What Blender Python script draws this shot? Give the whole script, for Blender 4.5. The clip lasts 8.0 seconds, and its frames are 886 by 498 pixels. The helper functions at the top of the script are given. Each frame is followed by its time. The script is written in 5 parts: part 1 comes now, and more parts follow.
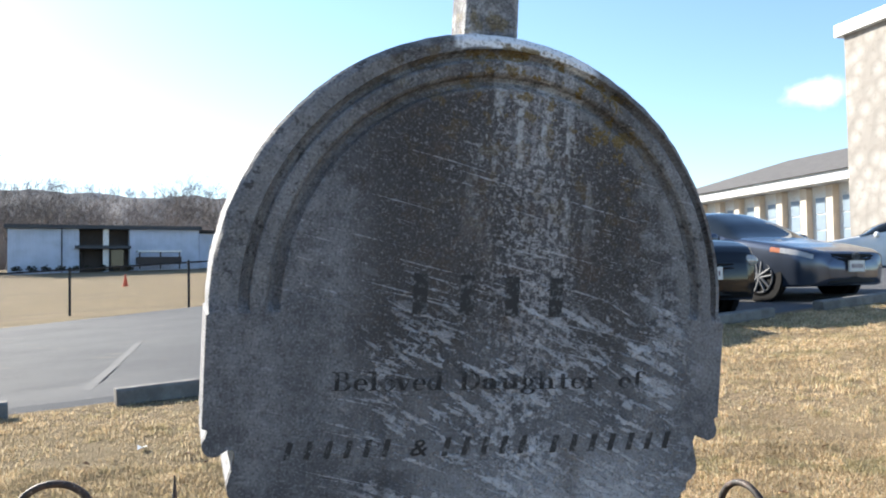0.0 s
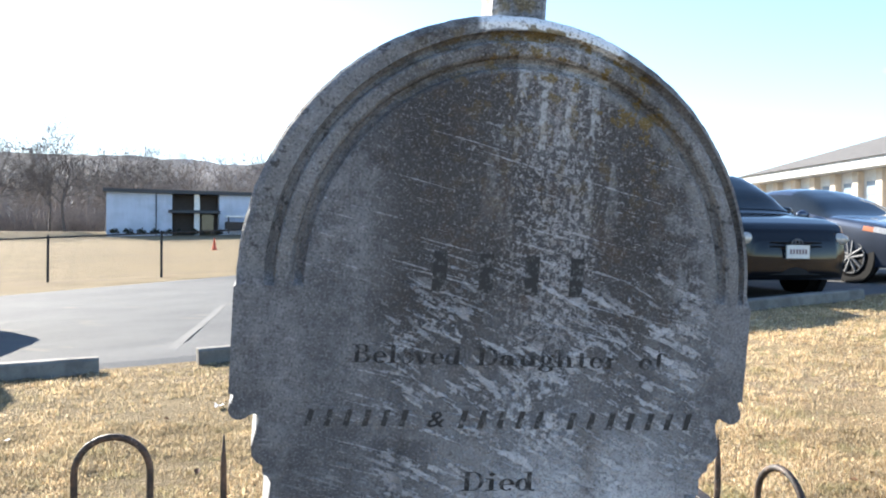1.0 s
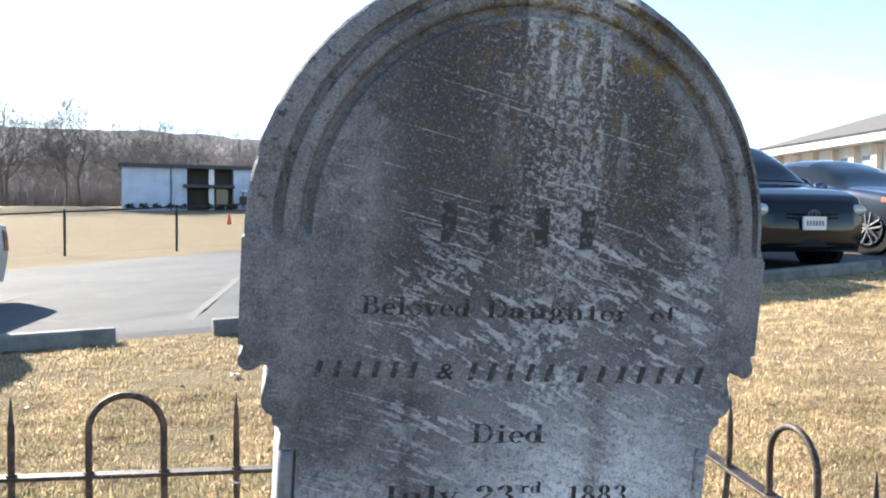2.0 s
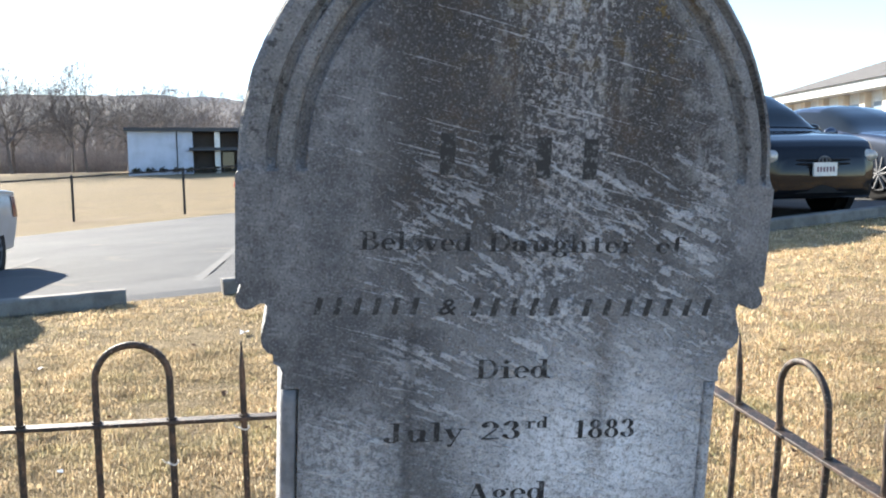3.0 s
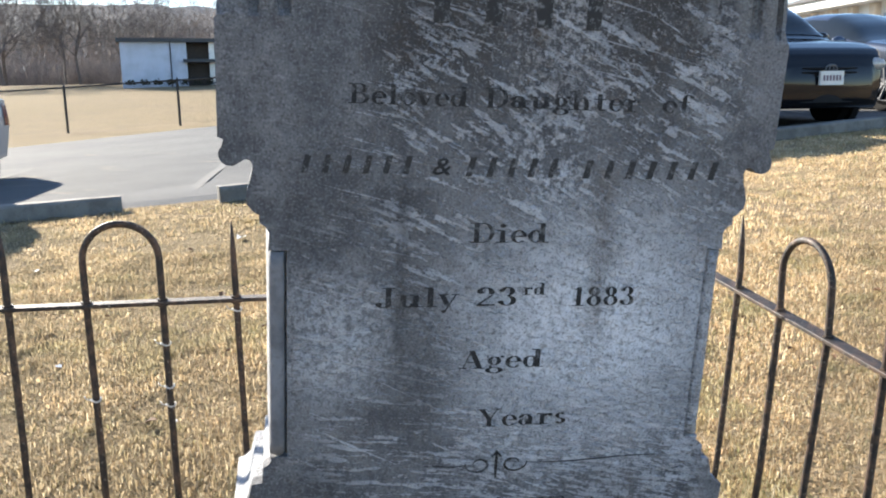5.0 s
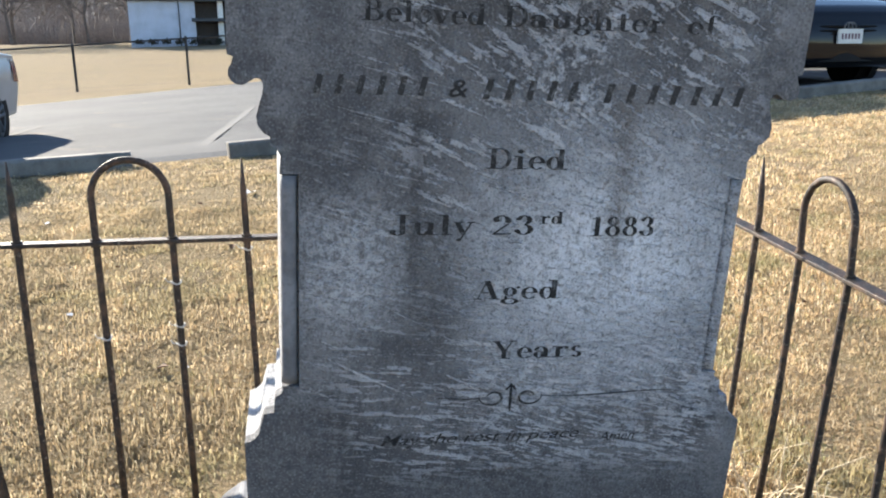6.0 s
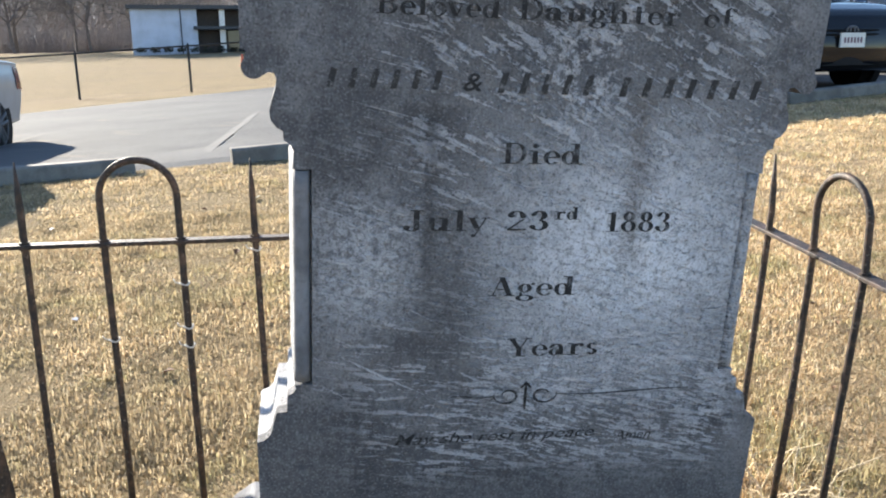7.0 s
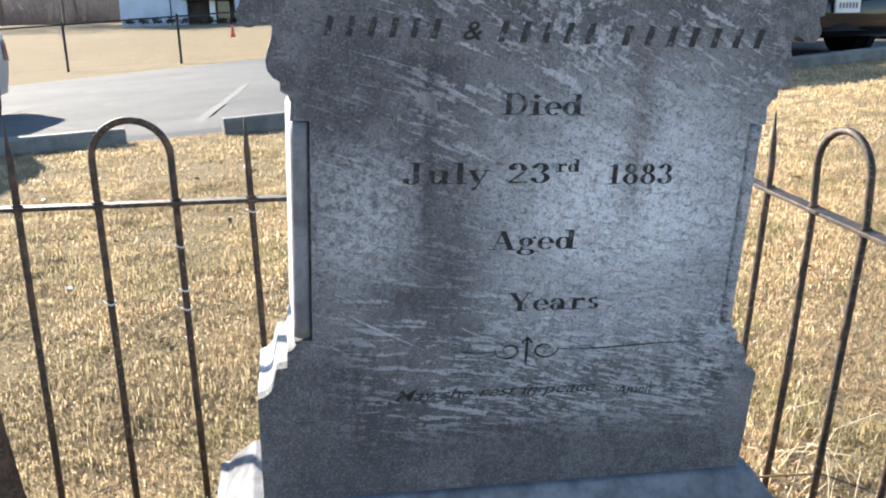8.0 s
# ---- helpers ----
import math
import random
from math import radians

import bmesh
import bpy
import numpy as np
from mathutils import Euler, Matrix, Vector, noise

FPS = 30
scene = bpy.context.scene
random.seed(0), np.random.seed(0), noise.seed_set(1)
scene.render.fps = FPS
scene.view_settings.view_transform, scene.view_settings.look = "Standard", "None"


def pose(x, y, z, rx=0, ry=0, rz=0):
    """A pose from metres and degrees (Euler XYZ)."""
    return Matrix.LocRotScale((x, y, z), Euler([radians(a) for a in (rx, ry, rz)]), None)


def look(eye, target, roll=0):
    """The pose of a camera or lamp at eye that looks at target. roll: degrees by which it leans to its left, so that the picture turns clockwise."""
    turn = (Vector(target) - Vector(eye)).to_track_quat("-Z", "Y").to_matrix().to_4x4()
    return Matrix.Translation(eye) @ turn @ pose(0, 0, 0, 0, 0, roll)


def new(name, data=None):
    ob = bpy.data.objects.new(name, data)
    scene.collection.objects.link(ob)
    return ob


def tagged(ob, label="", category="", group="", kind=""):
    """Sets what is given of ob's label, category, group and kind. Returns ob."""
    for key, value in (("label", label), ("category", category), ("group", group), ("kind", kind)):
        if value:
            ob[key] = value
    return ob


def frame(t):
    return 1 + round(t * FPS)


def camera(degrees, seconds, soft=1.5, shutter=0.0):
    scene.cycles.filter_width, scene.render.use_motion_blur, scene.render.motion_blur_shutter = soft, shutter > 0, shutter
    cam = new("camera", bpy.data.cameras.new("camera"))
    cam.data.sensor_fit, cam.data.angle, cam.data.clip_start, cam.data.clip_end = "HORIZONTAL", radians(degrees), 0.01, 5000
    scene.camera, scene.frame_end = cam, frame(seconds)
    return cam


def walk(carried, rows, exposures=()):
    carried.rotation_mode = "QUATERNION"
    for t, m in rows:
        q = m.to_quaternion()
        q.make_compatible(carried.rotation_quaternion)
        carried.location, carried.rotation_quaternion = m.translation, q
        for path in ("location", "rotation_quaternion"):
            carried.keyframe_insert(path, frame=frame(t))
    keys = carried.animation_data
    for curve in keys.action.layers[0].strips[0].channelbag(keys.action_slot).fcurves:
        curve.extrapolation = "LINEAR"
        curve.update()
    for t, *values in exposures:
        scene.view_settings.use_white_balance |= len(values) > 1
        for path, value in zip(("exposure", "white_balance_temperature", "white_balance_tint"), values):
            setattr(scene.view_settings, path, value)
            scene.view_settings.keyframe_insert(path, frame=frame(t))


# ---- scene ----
# ---- camera ----
cam = camera(57.19, 8.0, soft=2.0)
ROWS = [  # seconds, place in metres, turn to the left, upward tilt, lean to the left
    (0.0, 0.0020, 0.0060, 1.1489, 0.02, 1.99, -0.92),
    (0.5, 0.0521, -0.0166, 1.1759, 3.08, 1.63, 0.61),
    (1.0, 0.0755, -0.0145, 1.1579, 5.75, -0.08, 0.45),
    (1.5, 0.0797, -0.0100, 1.1445, 6.67, -1.16, 0.45),
    (2.8, 0.0856, 0.0090, 1.1056, 7.06, -4.03, -0.40),
    (3.0, 0.0878, 0.0160, 1.1005, 7.35, -4.86, -1.05),
    (3.5, 0.0892, 0.0205, 1.0833, 7.30, -6.22, -1.05),
    (4.0, 0.0876, 0.0259, 1.0643, 7.10, -7.85, 0.05),
    (4.2, 0.0865, 0.0290, 1.0533, 7.13, -8.81, 0.33),
    (5.3, 0.0875, 0.0566, 1.0186, 7.43, -11.51, -1.20),
    (5.5, 0.0842, 0.0573, 1.0068, 7.25, -12.19, -0.93),
    (6.0, 0.0780, 0.0651, 0.9852, 8.07, -13.39, -0.69),
    (6.5, 0.0704, 0.0677, 0.9730, 8.14, -13.95, -0.95),
    (7.0, 0.0627, 0.0702, 0.9714, 8.20, -12.93, -0.95),
    (7.5, 0.0612, 0.0768, 0.9549, 7.47, -14.38, -0.92),
    (8.0, 0.0539, 0.0746, 0.9489, 7.78, -14.92, -1.30),
]


def aim(x, y, z, yaw, pitch, roll):
    return pose(x, y, z, 0, 0, yaw) @ pose(0, 0, 0, 90 + pitch) @ pose(0, 0, 0, 0, 0, roll)


walk(cam, [(r[0], aim(*r[1:])) for r in ROWS],
     [(0.0, 0.90, 6050, 10), (0.5, 0.92, 6080, 10), (1.0, 1.38, 6090, 10), (1.5, 1.38, 6120, 10), (3.0, 1.35, 6200, 10), (4.0, 1.35, 6230, 10), (5.5, 1.20, 6280, 10),
      (7.0, 1.24, 6290, 10), (7.5, 1.30, 6280, 10), (8.0, 1.40, 6280, 10)])

# ---- world and sun ----
SUN_DIR = Vector((-0.69, 0.605, 0.405)).normalized()      # towards the sun
world = bpy.data.worlds.new("sky")
scene.world = world
world.use_nodes = True
wn = world.node_tree.nodes
sky = wn.new("ShaderNodeTexSky")
sky.sky_type = "NISHITA"
sky.sun_disc = False
sky.sun_elevation = math.asin(SUN_DIR.z)
sky.sun_rotation = math.atan2(SUN_DIR.x, SUN_DIR.y)
sky.air_density, sky.dust_density, sky.ozone_density = 1.0, 0.25, 2.2
wn["Background"].inputs["Strength"].default_value = 0.14
# one small fair-weather cloud low in the blue
wl = world.node_tree.links
way = wn.new("ShaderNodeTexCoord")
gap, flat, ragged, blend = wn.new("ShaderNodeVectorMath"), wn.new("ShaderNodeVectorMath"), wn.new("ShaderNodeTexNoise"), wn.new("ShaderNodeMapRange")
size, total, cover = wn.new("ShaderNodeVectorMath"), wn.new("ShaderNodeMath"), wn.new("ShaderNodeMix")
gap.operation, flat.operation, size.operation, total.operation = "SUBTRACT", "MULTIPLY", "LENGTH", "MULTIPLY_ADD"
gap.inputs[1].default_value, flat.inputs[1].default_value = (0.4166, 0.8877, 0.1961), (1.0, 1.0, 2.3)
ragged.inputs["Scale"].default_value, ragged.inputs["Detail"].default_value = 38.0, 5.0
wl.new(way.outputs["Generated"], gap.inputs[0])
wl.new(gap.outputs[0], flat.inputs[0])
wl.new(flat.outputs[0], size.inputs[0])
wl.new(way.outputs["Generated"], ragged.inputs["Vector"])
wl.new(ragged.outputs["Fac"], total.inputs[0])
total.inputs[1].default_value = 0.05
wl.new(size.outputs["Value"], total.inputs[2])
blend.interpolation_type = "SMOOTHSTEP"
for key, value in (("From Min", 0.040), ("From Max", 0.066), ("To Min", 0.75), ("To Max", 0.0)):
    blend.inputs[key].default_value = value
wl.new(total.outputs[0], blend.inputs["Value"])
cover.data_type = "RGBA"
wl.new(blend.outputs["Result"], cover.inputs["Factor"])
wl.new(sky.outputs["Color"], cover.inputs["A"])
cover.inputs["B"].default_value = (6.5, 6.5, 6.8, 1)
wl.new(cover.outputs["Result"], wn["Background"].inputs["Color"])
sun_data = bpy.data.lights.new("sun", "SUN")
sun_data.energy, sun_data.angle, sun_data.color = 7.8, radians(0.55), (1.0, 0.90, 0.745)
sun = new("sun", sun_data)
sun.matrix_world = look(SUN_DIR * 60, (0, 0, 0))


# ---- materials ----
class Nodes:
    """A small builder of node materials; places are in the object's own metres unless said otherwise."""

    def __init__(self, name, rough=0.8, metal=0.0, spec=0.4):
        self.mat = bpy.data.materials.new(name)
        self.mat.use_nodes = True
        self.tree = self.mat.node_tree
        self.shader = self.tree.nodes["Principled BSDF"]
        self.shader.inputs["Roughness"].default_value = rough
        self.shader.inputs["Metallic"].default_value = metal
        self.shader.inputs["Specular IOR Level"].default_value = spec
        self.coord = self.add("ShaderNodeTexCoord").outputs["Object"]

    def add(self, kind):
        return self.tree.nodes.new(kind)

    def link(self, a, b):
        self.tree.links.new(a, b)

    def put(self, value, socket):
        if isinstance(value, (int, float)):
            socket.default_value = value
        elif isinstance(value, tuple):
            socket.default_value = (*value, 1) if len(value) == 3 and len(socket.default_value) == 4 else value
        else:
            self.link(value, socket)

    def moved(self, scale=(1, 1, 1), turn=(0, 0, 0), shift=(0, 0, 0)):
        """The place turned first, then stretched."""
        n, k = self.add("ShaderNodeMapping"), self.add("ShaderNodeMapping")
        n.inputs["Rotation"].default_value = [radians(a) for a in turn]
        k.inputs["Scale"].default_value, k.inputs["Location"].default_value = scale, shift
        self.link(self.coord, n.inputs["Vector"])
        self.link(n.outputs[0], k.inputs["Vector"])
        return k.outputs[0]

    def noise(self, scale, detail=4.0, rough=0.55, at=None, warp=0.0):
        n = self.add("ShaderNodeTexNoise")
        n.inputs["Scale"].default_value, n.inputs["Detail"].default_value = scale, detail
        n.inputs["Roughness"].default_value, n.inputs["Distortion"].default_value = rough, warp
        self.link(at or self.coord, n.inputs["Vector"])
        return n.outputs["Fac"]

    def cells(self, scale, at=None, feature="F1"):
        n = self.add("ShaderNodeTexVoronoi")
        n.feature = feature
        n.inputs["Scale"].default_value = scale
        self.link(at or self.coord, n.inputs["Vector"])
        return n.outputs["Distance"]

    def math(self, op, a, b=0.0, clamp=False):
        n = self.add("ShaderNodeMath")
        n.operation, n.use_clamp = op, clamp
        self.put(a, n.inputs[0])
        self.put(b, n.inputs[1])
        return n.outputs[0]

    def step(self, value, lo, hi, out0=0.0, out1=1.0):
        n = self.add("ShaderNodeMapRange")
        n.interpolation_type = "SMOOTHSTEP"
        self.put(value, n.inputs["Value"])
        for key, v in (("From Min", lo), ("From Max", hi), ("To Min", out0), ("To Max", out1)):
            n.inputs[key].default_value = v
        return n.outputs["Result"]

    def mix(self, fac, a, b):
        n = self.add("ShaderNodeMix")
        n.data_type = "RGBA"
        self.put(fac, n.inputs["Factor"])
        self.put(a, n.inputs["A"])
        self.put(b, n.inputs["B"])
        return n.outputs["Result"]

    def axes(self):
        n = self.add("ShaderNodeSeparateXYZ")
        self.link(self.coord, n.inputs[0])
        return n.outputs[0], n.outputs[1], n.outputs[2]

    def island(self):
        return self.add("ShaderNodeNewGeometry").outputs["Random Per Island"]

    def each(self):
        return self.add("ShaderNodeObjectInfo").outputs["Random"]

    def done(self, colour, bump=None, depth=0.001, strength=0.6):
        self.put(colour, self.shader.inputs["Base Color"])
        if bump is not None:
            n = self.add("ShaderNodeBump")
            n.inputs["Strength"].default_value, n.inputs["Distance"].default_value = strength, depth
            self.link(bump, n.inputs["Height"])
            self.link(n.outputs[0], self.shader.inputs["Normal"])
        return self.mat


def plain(name, colour, rough=0.6, metal=0.0, vary=0.25, scale=8.0, spec=0.4):
    """A plain painted or moulded surface with slight dirt."""
    m = Nodes(name, rough, metal, spec)
    dark = tuple(c * (1 - vary) for c in colour)
    return m.done(m.mix(m.step(m.noise(scale, 6, 0.65), 0.35, 0.7), colour, dark), m.noise(scale * 12, 3), 0.0005, 0.25)


# ---- building helpers ----
def mesh_of(name, bm, material, smooth=False):
    bmesh.ops.recalc_face_normals(bm, faces=bm.faces)
    data = bpy.data.meshes.new(name)
    bm.to_mesh(data)
    bm.free()
    data.materials.append(material)
    if smooth:
        data.polygons.foreach_set("use_smooth", [True] * len(data.polygons))
    return data


def part(name, bm, material, parent=None, label="", smooth=False, m=None):
    ob = new(name, mesh_of(name, bm, material, smooth))
    ob.parent = parent
    if m is not None:
        ob.matrix_basis = m
    return tagged(ob, label)


def thing(name, m, label, category, group="", kind=""):
    ob = new(name)
    ob.empty_display_size = 0.1
    ob.matrix_basis = m
    return tagged(ob, label, category, group, kind)


def soften(ob, width=0.003, segments=2, angle=35):
    mod = ob.modifiers.new("soft_edges", "BEVEL")
    mod.width, mod.segments, mod.limit_method, mod.angle_limit = width, segments, "ANGLE", radians(angle)
    return ob


def box(bm, x0, x1, y0, y1, z0, z1):
    v = [bm.verts.new((x, y, z)) for z in (z0, z1) for x, y in ((x0, y0), (x1, y0), (x1, y1), (x0, y1))]
    for f in ((3, 2, 1, 0), (4, 5, 6, 7), (0, 1, 5, 4), (1, 2, 6, 5), (2, 3, 7, 6), (3, 0, 4, 7)):
        bm.faces.new([v[i] for i in f])
    return v


def boxed(*args):
    bm = bmesh.new()
    box(bm, *args)
    return bm


def tube(bm, path, radius, sides=8, cap=True):
    """A round bar along a list of points; radius is a number or one for each point."""
    path = [Vector(p) for p in path]
    rings, across = [], None
    for i, p in enumerate(path):
        way = (path[min(i + 1, len(path) - 1)] - path[max(i - 1, 0)]).normalized()
        if across is None:
            across = way.orthogonal().normalized()
        across = (across - way * across.dot(way)).normalized()
        other = way.cross(across)
        r = radius[i] if isinstance(radius, (list, tuple)) else radius
        rings.append([bm.verts.new(p + r * (math.cos(a) * across + math.sin(a) * other)) for a in (math.tau * k / sides for k in range(sides))])
    for a, b in zip(rings, rings[1:]):
        for k in range(sides):
            bm.faces.new((a[k], a[(k + 1) % sides], b[(k + 1) % sides], b[k]))
    if cap:
        bm.faces.new(list(reversed(rings[0])))
        bm.faces.new(rings[-1])
    return rings


def extrude_outline(bm, outline, y0, y1):
    """A solid from an outline of (x, z) points, from y0 to y1."""
    front = [bm.verts.new((x, y0, z)) for x, z in outline]
    back = [bm.verts.new((x, y1, z)) for x, z in outline]
    n = len(outline)
    for i in range(n):
        bm.faces.new((front[i], front[(i + 1) % n], back[(i + 1) % n], back[i]))
    caps = [bm.faces.new(front), bm.faces.new(list(reversed(back)))]
    bm.normal_update()
    bmesh.ops.triangulate(bm, faces=caps)


# ---- ground ----
ROW_X, ROW_Y = 0.872, 0.490                 # the way along the row of wheel stops


def ease(a, b, x):
    t = min(max((x - a) / (b - a), 0.0), 1.0)
    return t * t * (3 - 2 * t)


def ground_z(x, y):
    side = max(-16.0, min(x, 18.0))
    z = 0.10 + 0.034 * max(y - 1.5, 0.0) * (1 - 0.35 * ease(20, 60, y)) + 0.045 * side * ease(0.5, 9.0, y)
    return z + 0.034 * max(y - 26.0, 0.0) * ease(20, 40, y) if y < 70 else ground_z(x, 69.99)


# ---- stone frame: x across its face, y into the stone, z up ----
STONE_BASE = 0.42                            # from the foot of the plinth to the tips of the flare
cx, cy, cz = Vector((0.9492, 0.3109, -0.0475)), Vector((-0.3074, 0.9491, 0.0685)), Vector((0.0664, -0.0504, 0.9965))
STONE = Matrix.Identity(4)
for k, axis in enumerate((cx, cy, cz)):
    for r in range(3):
        STONE[r][k] = axis[r]
STONE.translation = Vector((0.0204, 1.0121, 0.5218)) - cz * STONE_BASE


def marble(name, marks=True):
    """Weathered white marble: grey grime, clean washed places, rasp strokes, lichen and rust-brown runs."""
    m = Nodes(name, 0.74, 0.0, 0.28)
    x, y, z = m.axes()
    v = m.math("SUBTRACT", z, STONE_BASE)
    big, mid, fine = m.noise(7, 5, 0.6), m.noise(34, 5, 0.65), m.noise(240, 4, 0.7)
    grit, specks = m.noise(105, 5, 0.72), m.noise(330, 3, 0.6)
    times = lambda *f: f[0] if len(f) == 1 else m.math("MULTIPLY", f[0], times(*f[1:]))
    plus = lambda *f: f[0] if len(f) == 1 else m.math("ADD", f[0], plus(*f[1:]))
    about = lambda f, k: m.math("MULTIPLY", m.math("SUBTRACT", f, 0.5), k)
    grime = plus(big, about(mid, 0.5), about(grit, 0.45))
    colour = m.mix(m.step(grime, 0.3, 0.72), (0.074, 0.0735, 0.081), (0.208, 0.205, 0.215))
    relief = times(grit, 0.9)
    if marks:
        near = lambda at_x, wide, wob=0.0: m.step(m.math("ABSOLUTE", m.math("SUBTRACT", plus(x, about(big, wob)), at_x)), 0.0, wide, 1.0, 0.0)
        # clean, washed marble low on the right
        dx = m.math("DIVIDE", m.math("SUBTRACT", x, 0.12), 0.23)
        dv = m.math("DIVIDE", m.math("SUBTRACT", v, 0.225), 0.20)
        r = m.math("SQRT", plus(times(dx, dx), times(dv, dv)))
        pool = m.step(plus(r, about(mid, 1.0), about(grit, 0.5)), 0.1, 1.2, 1.0, 0.0)
        left_wash = times(near(-0.20, 0.10), m.step(v, 0.10, 0.2), m.step(v, 0.24, 0.34, 1.0, 0.0), m.step(grit, 0.4, 0.55, 0.2, 0.5))
        column = times(near(0.045, 0.075, 0.06), m.step(v, 0.22, 0.42), m.step(v, 0.80, 0.60, 0.5, 1.0), m.step(plus(mid, about(grit, 1.3)), 0.44, 0.64), 0.72)
        low = times(m.step(v, -0.03, 0.10), m.step(v, 0.10, 0.14, 1.0, 0.0), m.step(x, -0.08, 0.05), m.step(mid, 0.42, 0.6), 0.75)
        clean = m.math("MAXIMUM", m.math("MAXIMUM", m.math("MAXIMUM", pool, left_wash), column), low, True)
        colour = m.mix(times(clean, m.step(grit, 0.32, 0.56, 0.3, 1.0)), colour, (0.70, 0.71, 0.76))
        # black-brown lichen crust over the upper middle, broken by pale grains
        crust = times(m.step(plus(m.math("ABSOLUTE", m.math("SUBTRACT", x, 0.035)), about(mid, 0.16)), 0.15, 0.235, 1.0, 0.0), m.step(plus(v, about(mid, 0.22)), 0.43, 0.60))
        grain = m.step(plus(times(mid, 0.4), times(grit, 0.8), about(near(0.05, 0.09, 0.08), -0.07)), 0.47, 0.60)
        colour = m.mix(times(crust, grain, 0.8), colour, (0.040, 0.034, 0.031))
        colour = m.mix(times(crust, m.step(plus(m.noise(150, 4, 0.7), about(grit, 0.6), about(near(0.05, 0.10, 0.08), 0.10)), 0.53, 0.60), 0.78), colour, (0.42, 0.405, 0.415))
        colour = m.mix(times(crust, m.step(plus(m.noise(20, 4, 0.6), about(grit, 0.5)), 0.52, 0.64), 0.55), colour, (0.088, 0.064, 0.050))
        # a smooth dark run left of the crust, paler fields to both sides
        colour = m.mix(times(near(-0.125, 0.06, 0.08), m.step(v, 0.40, 0.58), m.step(mid, 0.4, 0.6, 0.3, 0.8)), colour, (0.055, 0.052, 0.054))
        colour = m.mix(times(near(0.235, 0.085, 0.06), m.step(v, 0.36, 0.5), m.step(plus(mid, about(fine, 0.6)), 0.45, 0.6), 0.45), colour, (0.33, 0.33, 0.34))
        colour = m.mix(times(near(-0.225, 0.06, 0.06), m.step(v, 0.50, 0.66), m.step(plus(mid, about(fine, 0.6)), 0.42, 0.6), 0.35), colour, (0.27, 0.27, 0.285))
        patchy = m.noise(11, 3, 0.6, m.moved((1, 1, 1.6), (0, -25, 0), (3, 1, 5)))
        # rasp strokes that fall to the right, ragged and standing slightly proud
        for turn, along, ratio, lo, top, bottom, left, much in ((-26, 12, 5.0, 0.55, 0.63, 0.30, -0.21, 0.62), (-31, 19, 4.6, 0.55, 0.62, 0.33, -0.17, 0.62), (-24, 9, 9.0, 0.575, 0.66, 0.24, -0.20, 0.7),
                                                                (-18, 13, 8.0, 0.57, 0.40, 0.12, -0.30, 0.5), (-7, 17, 8.0, 0.515, 0.20, -0.10, -0.26, 0.66), (-15, 30, 6.0, 0.495, 0.17, -0.09, -0.08, 0.8),
                                                                (-28, 6, 34.0, 0.61, 0.32, 0.0, -0.30, 0.8), (-12, 5, 40.0, 0.60, 0.85, 0.02, -0.30, 0.6), (4, 6, 36.0, 0.615, 0.30, 0.0, -0.3, 0.6)):
            mark = plus(m.noise(along, 4, 0.6, m.moved((1, 1, ratio), (0, turn, 0), (turn, 0, along)), 0.35), about(grit, 0.34), about(fine, 0.2))
            area = times(m.step(v, bottom, bottom + 0.07), m.step(v, top - 0.09, top, 1.0, 0.0), m.step(x, left, left + 0.10), m.step(x, 0.25, 0.31, 1.0, 0.0))
            hit = times(m.step(plus(mark, about(patchy, 0.28)), lo + 0.018, lo + 0.045), area)
            colour = m.mix(times(hit, m.step(specks, 0.38, 0.5, 0.45, 1.0), much), colour, (0.56, 0.56, 0.60))
            relief = plus(relief, times(hit, 0.5))
        # pale drips from the crown
        drip = plus(m.noise(30, 4, 0.6, m.moved((1, 1, 0.22)), 0.2), about(grit, 0.3))
        colour = m.mix(times(m.step(drip, 0.53, 0.60), near(0.050, 0.14), m.step(v, 0.60, 0.80), m.step(grit, 0.35, 0.55), 0.8), colour, (0.50, 0.50, 0.51))
        # dark and rust-brown runs below the name line, and broad darker fields at the foot
        for at_x, wide, top, bottom, tint in ((-0.125, 0.013, 0.43, 0.12, (0.045, 0.043, 0.045)), (-0.10, 0.05, 0.30, 0.02, (0.085, 0.083, 0.088)), (0.118, 0.026, 0.44, 0.16, (0.12, 0.102, 0.092)),
                                              (-0.205, 0.014, 0.05, -0.1, (0.06, 0.058, 0.06)), (0.15, 0.11, 0.04, -0.06, (0.095, 0.082, 0.08)), (-0.22, 0.05, 0.62, 0.30, (0.085, 0.086, 0.095)), (0.0, 0.5, -0.03, -0.4, (0.055, 0.056, 0.062)), (-0.25, 0.16, 0.06, -0.3, (0.06, 0.061, 0.068))):
            off = m.math("ABSOLUTE", m.math("SUBTRACT", plus(x, about(mid, 0.02)), at_x))
            run = times(m.step(off, 0.0, wide, 1.0, 0.0), m.step(v, bottom, bottom + 0.12), m.step(v, top - 0.03, top, 1.0, 0.0), m.step(grit, 0.3, 0.6, 1.0, 0.5))
            colour = m.mix(times(run, 0.8), colour, tint)
        # white patch right of the crown's middle, and orange lichen
        q = m.math("SUBTRACT", v, 0.592)
        rad = m.math("SQRT", plus(times(x, x), times(q, q)))
        ragged = plus(rad, about(mid, 0.014))
        bare = times(m.step(ragged, 0.3085, 0.3125), m.step(x, -0.066, -0.056), m.step(x, 0.115, 0.135, 1.0, 0.0), m.step(v, 0.7, 0.75))
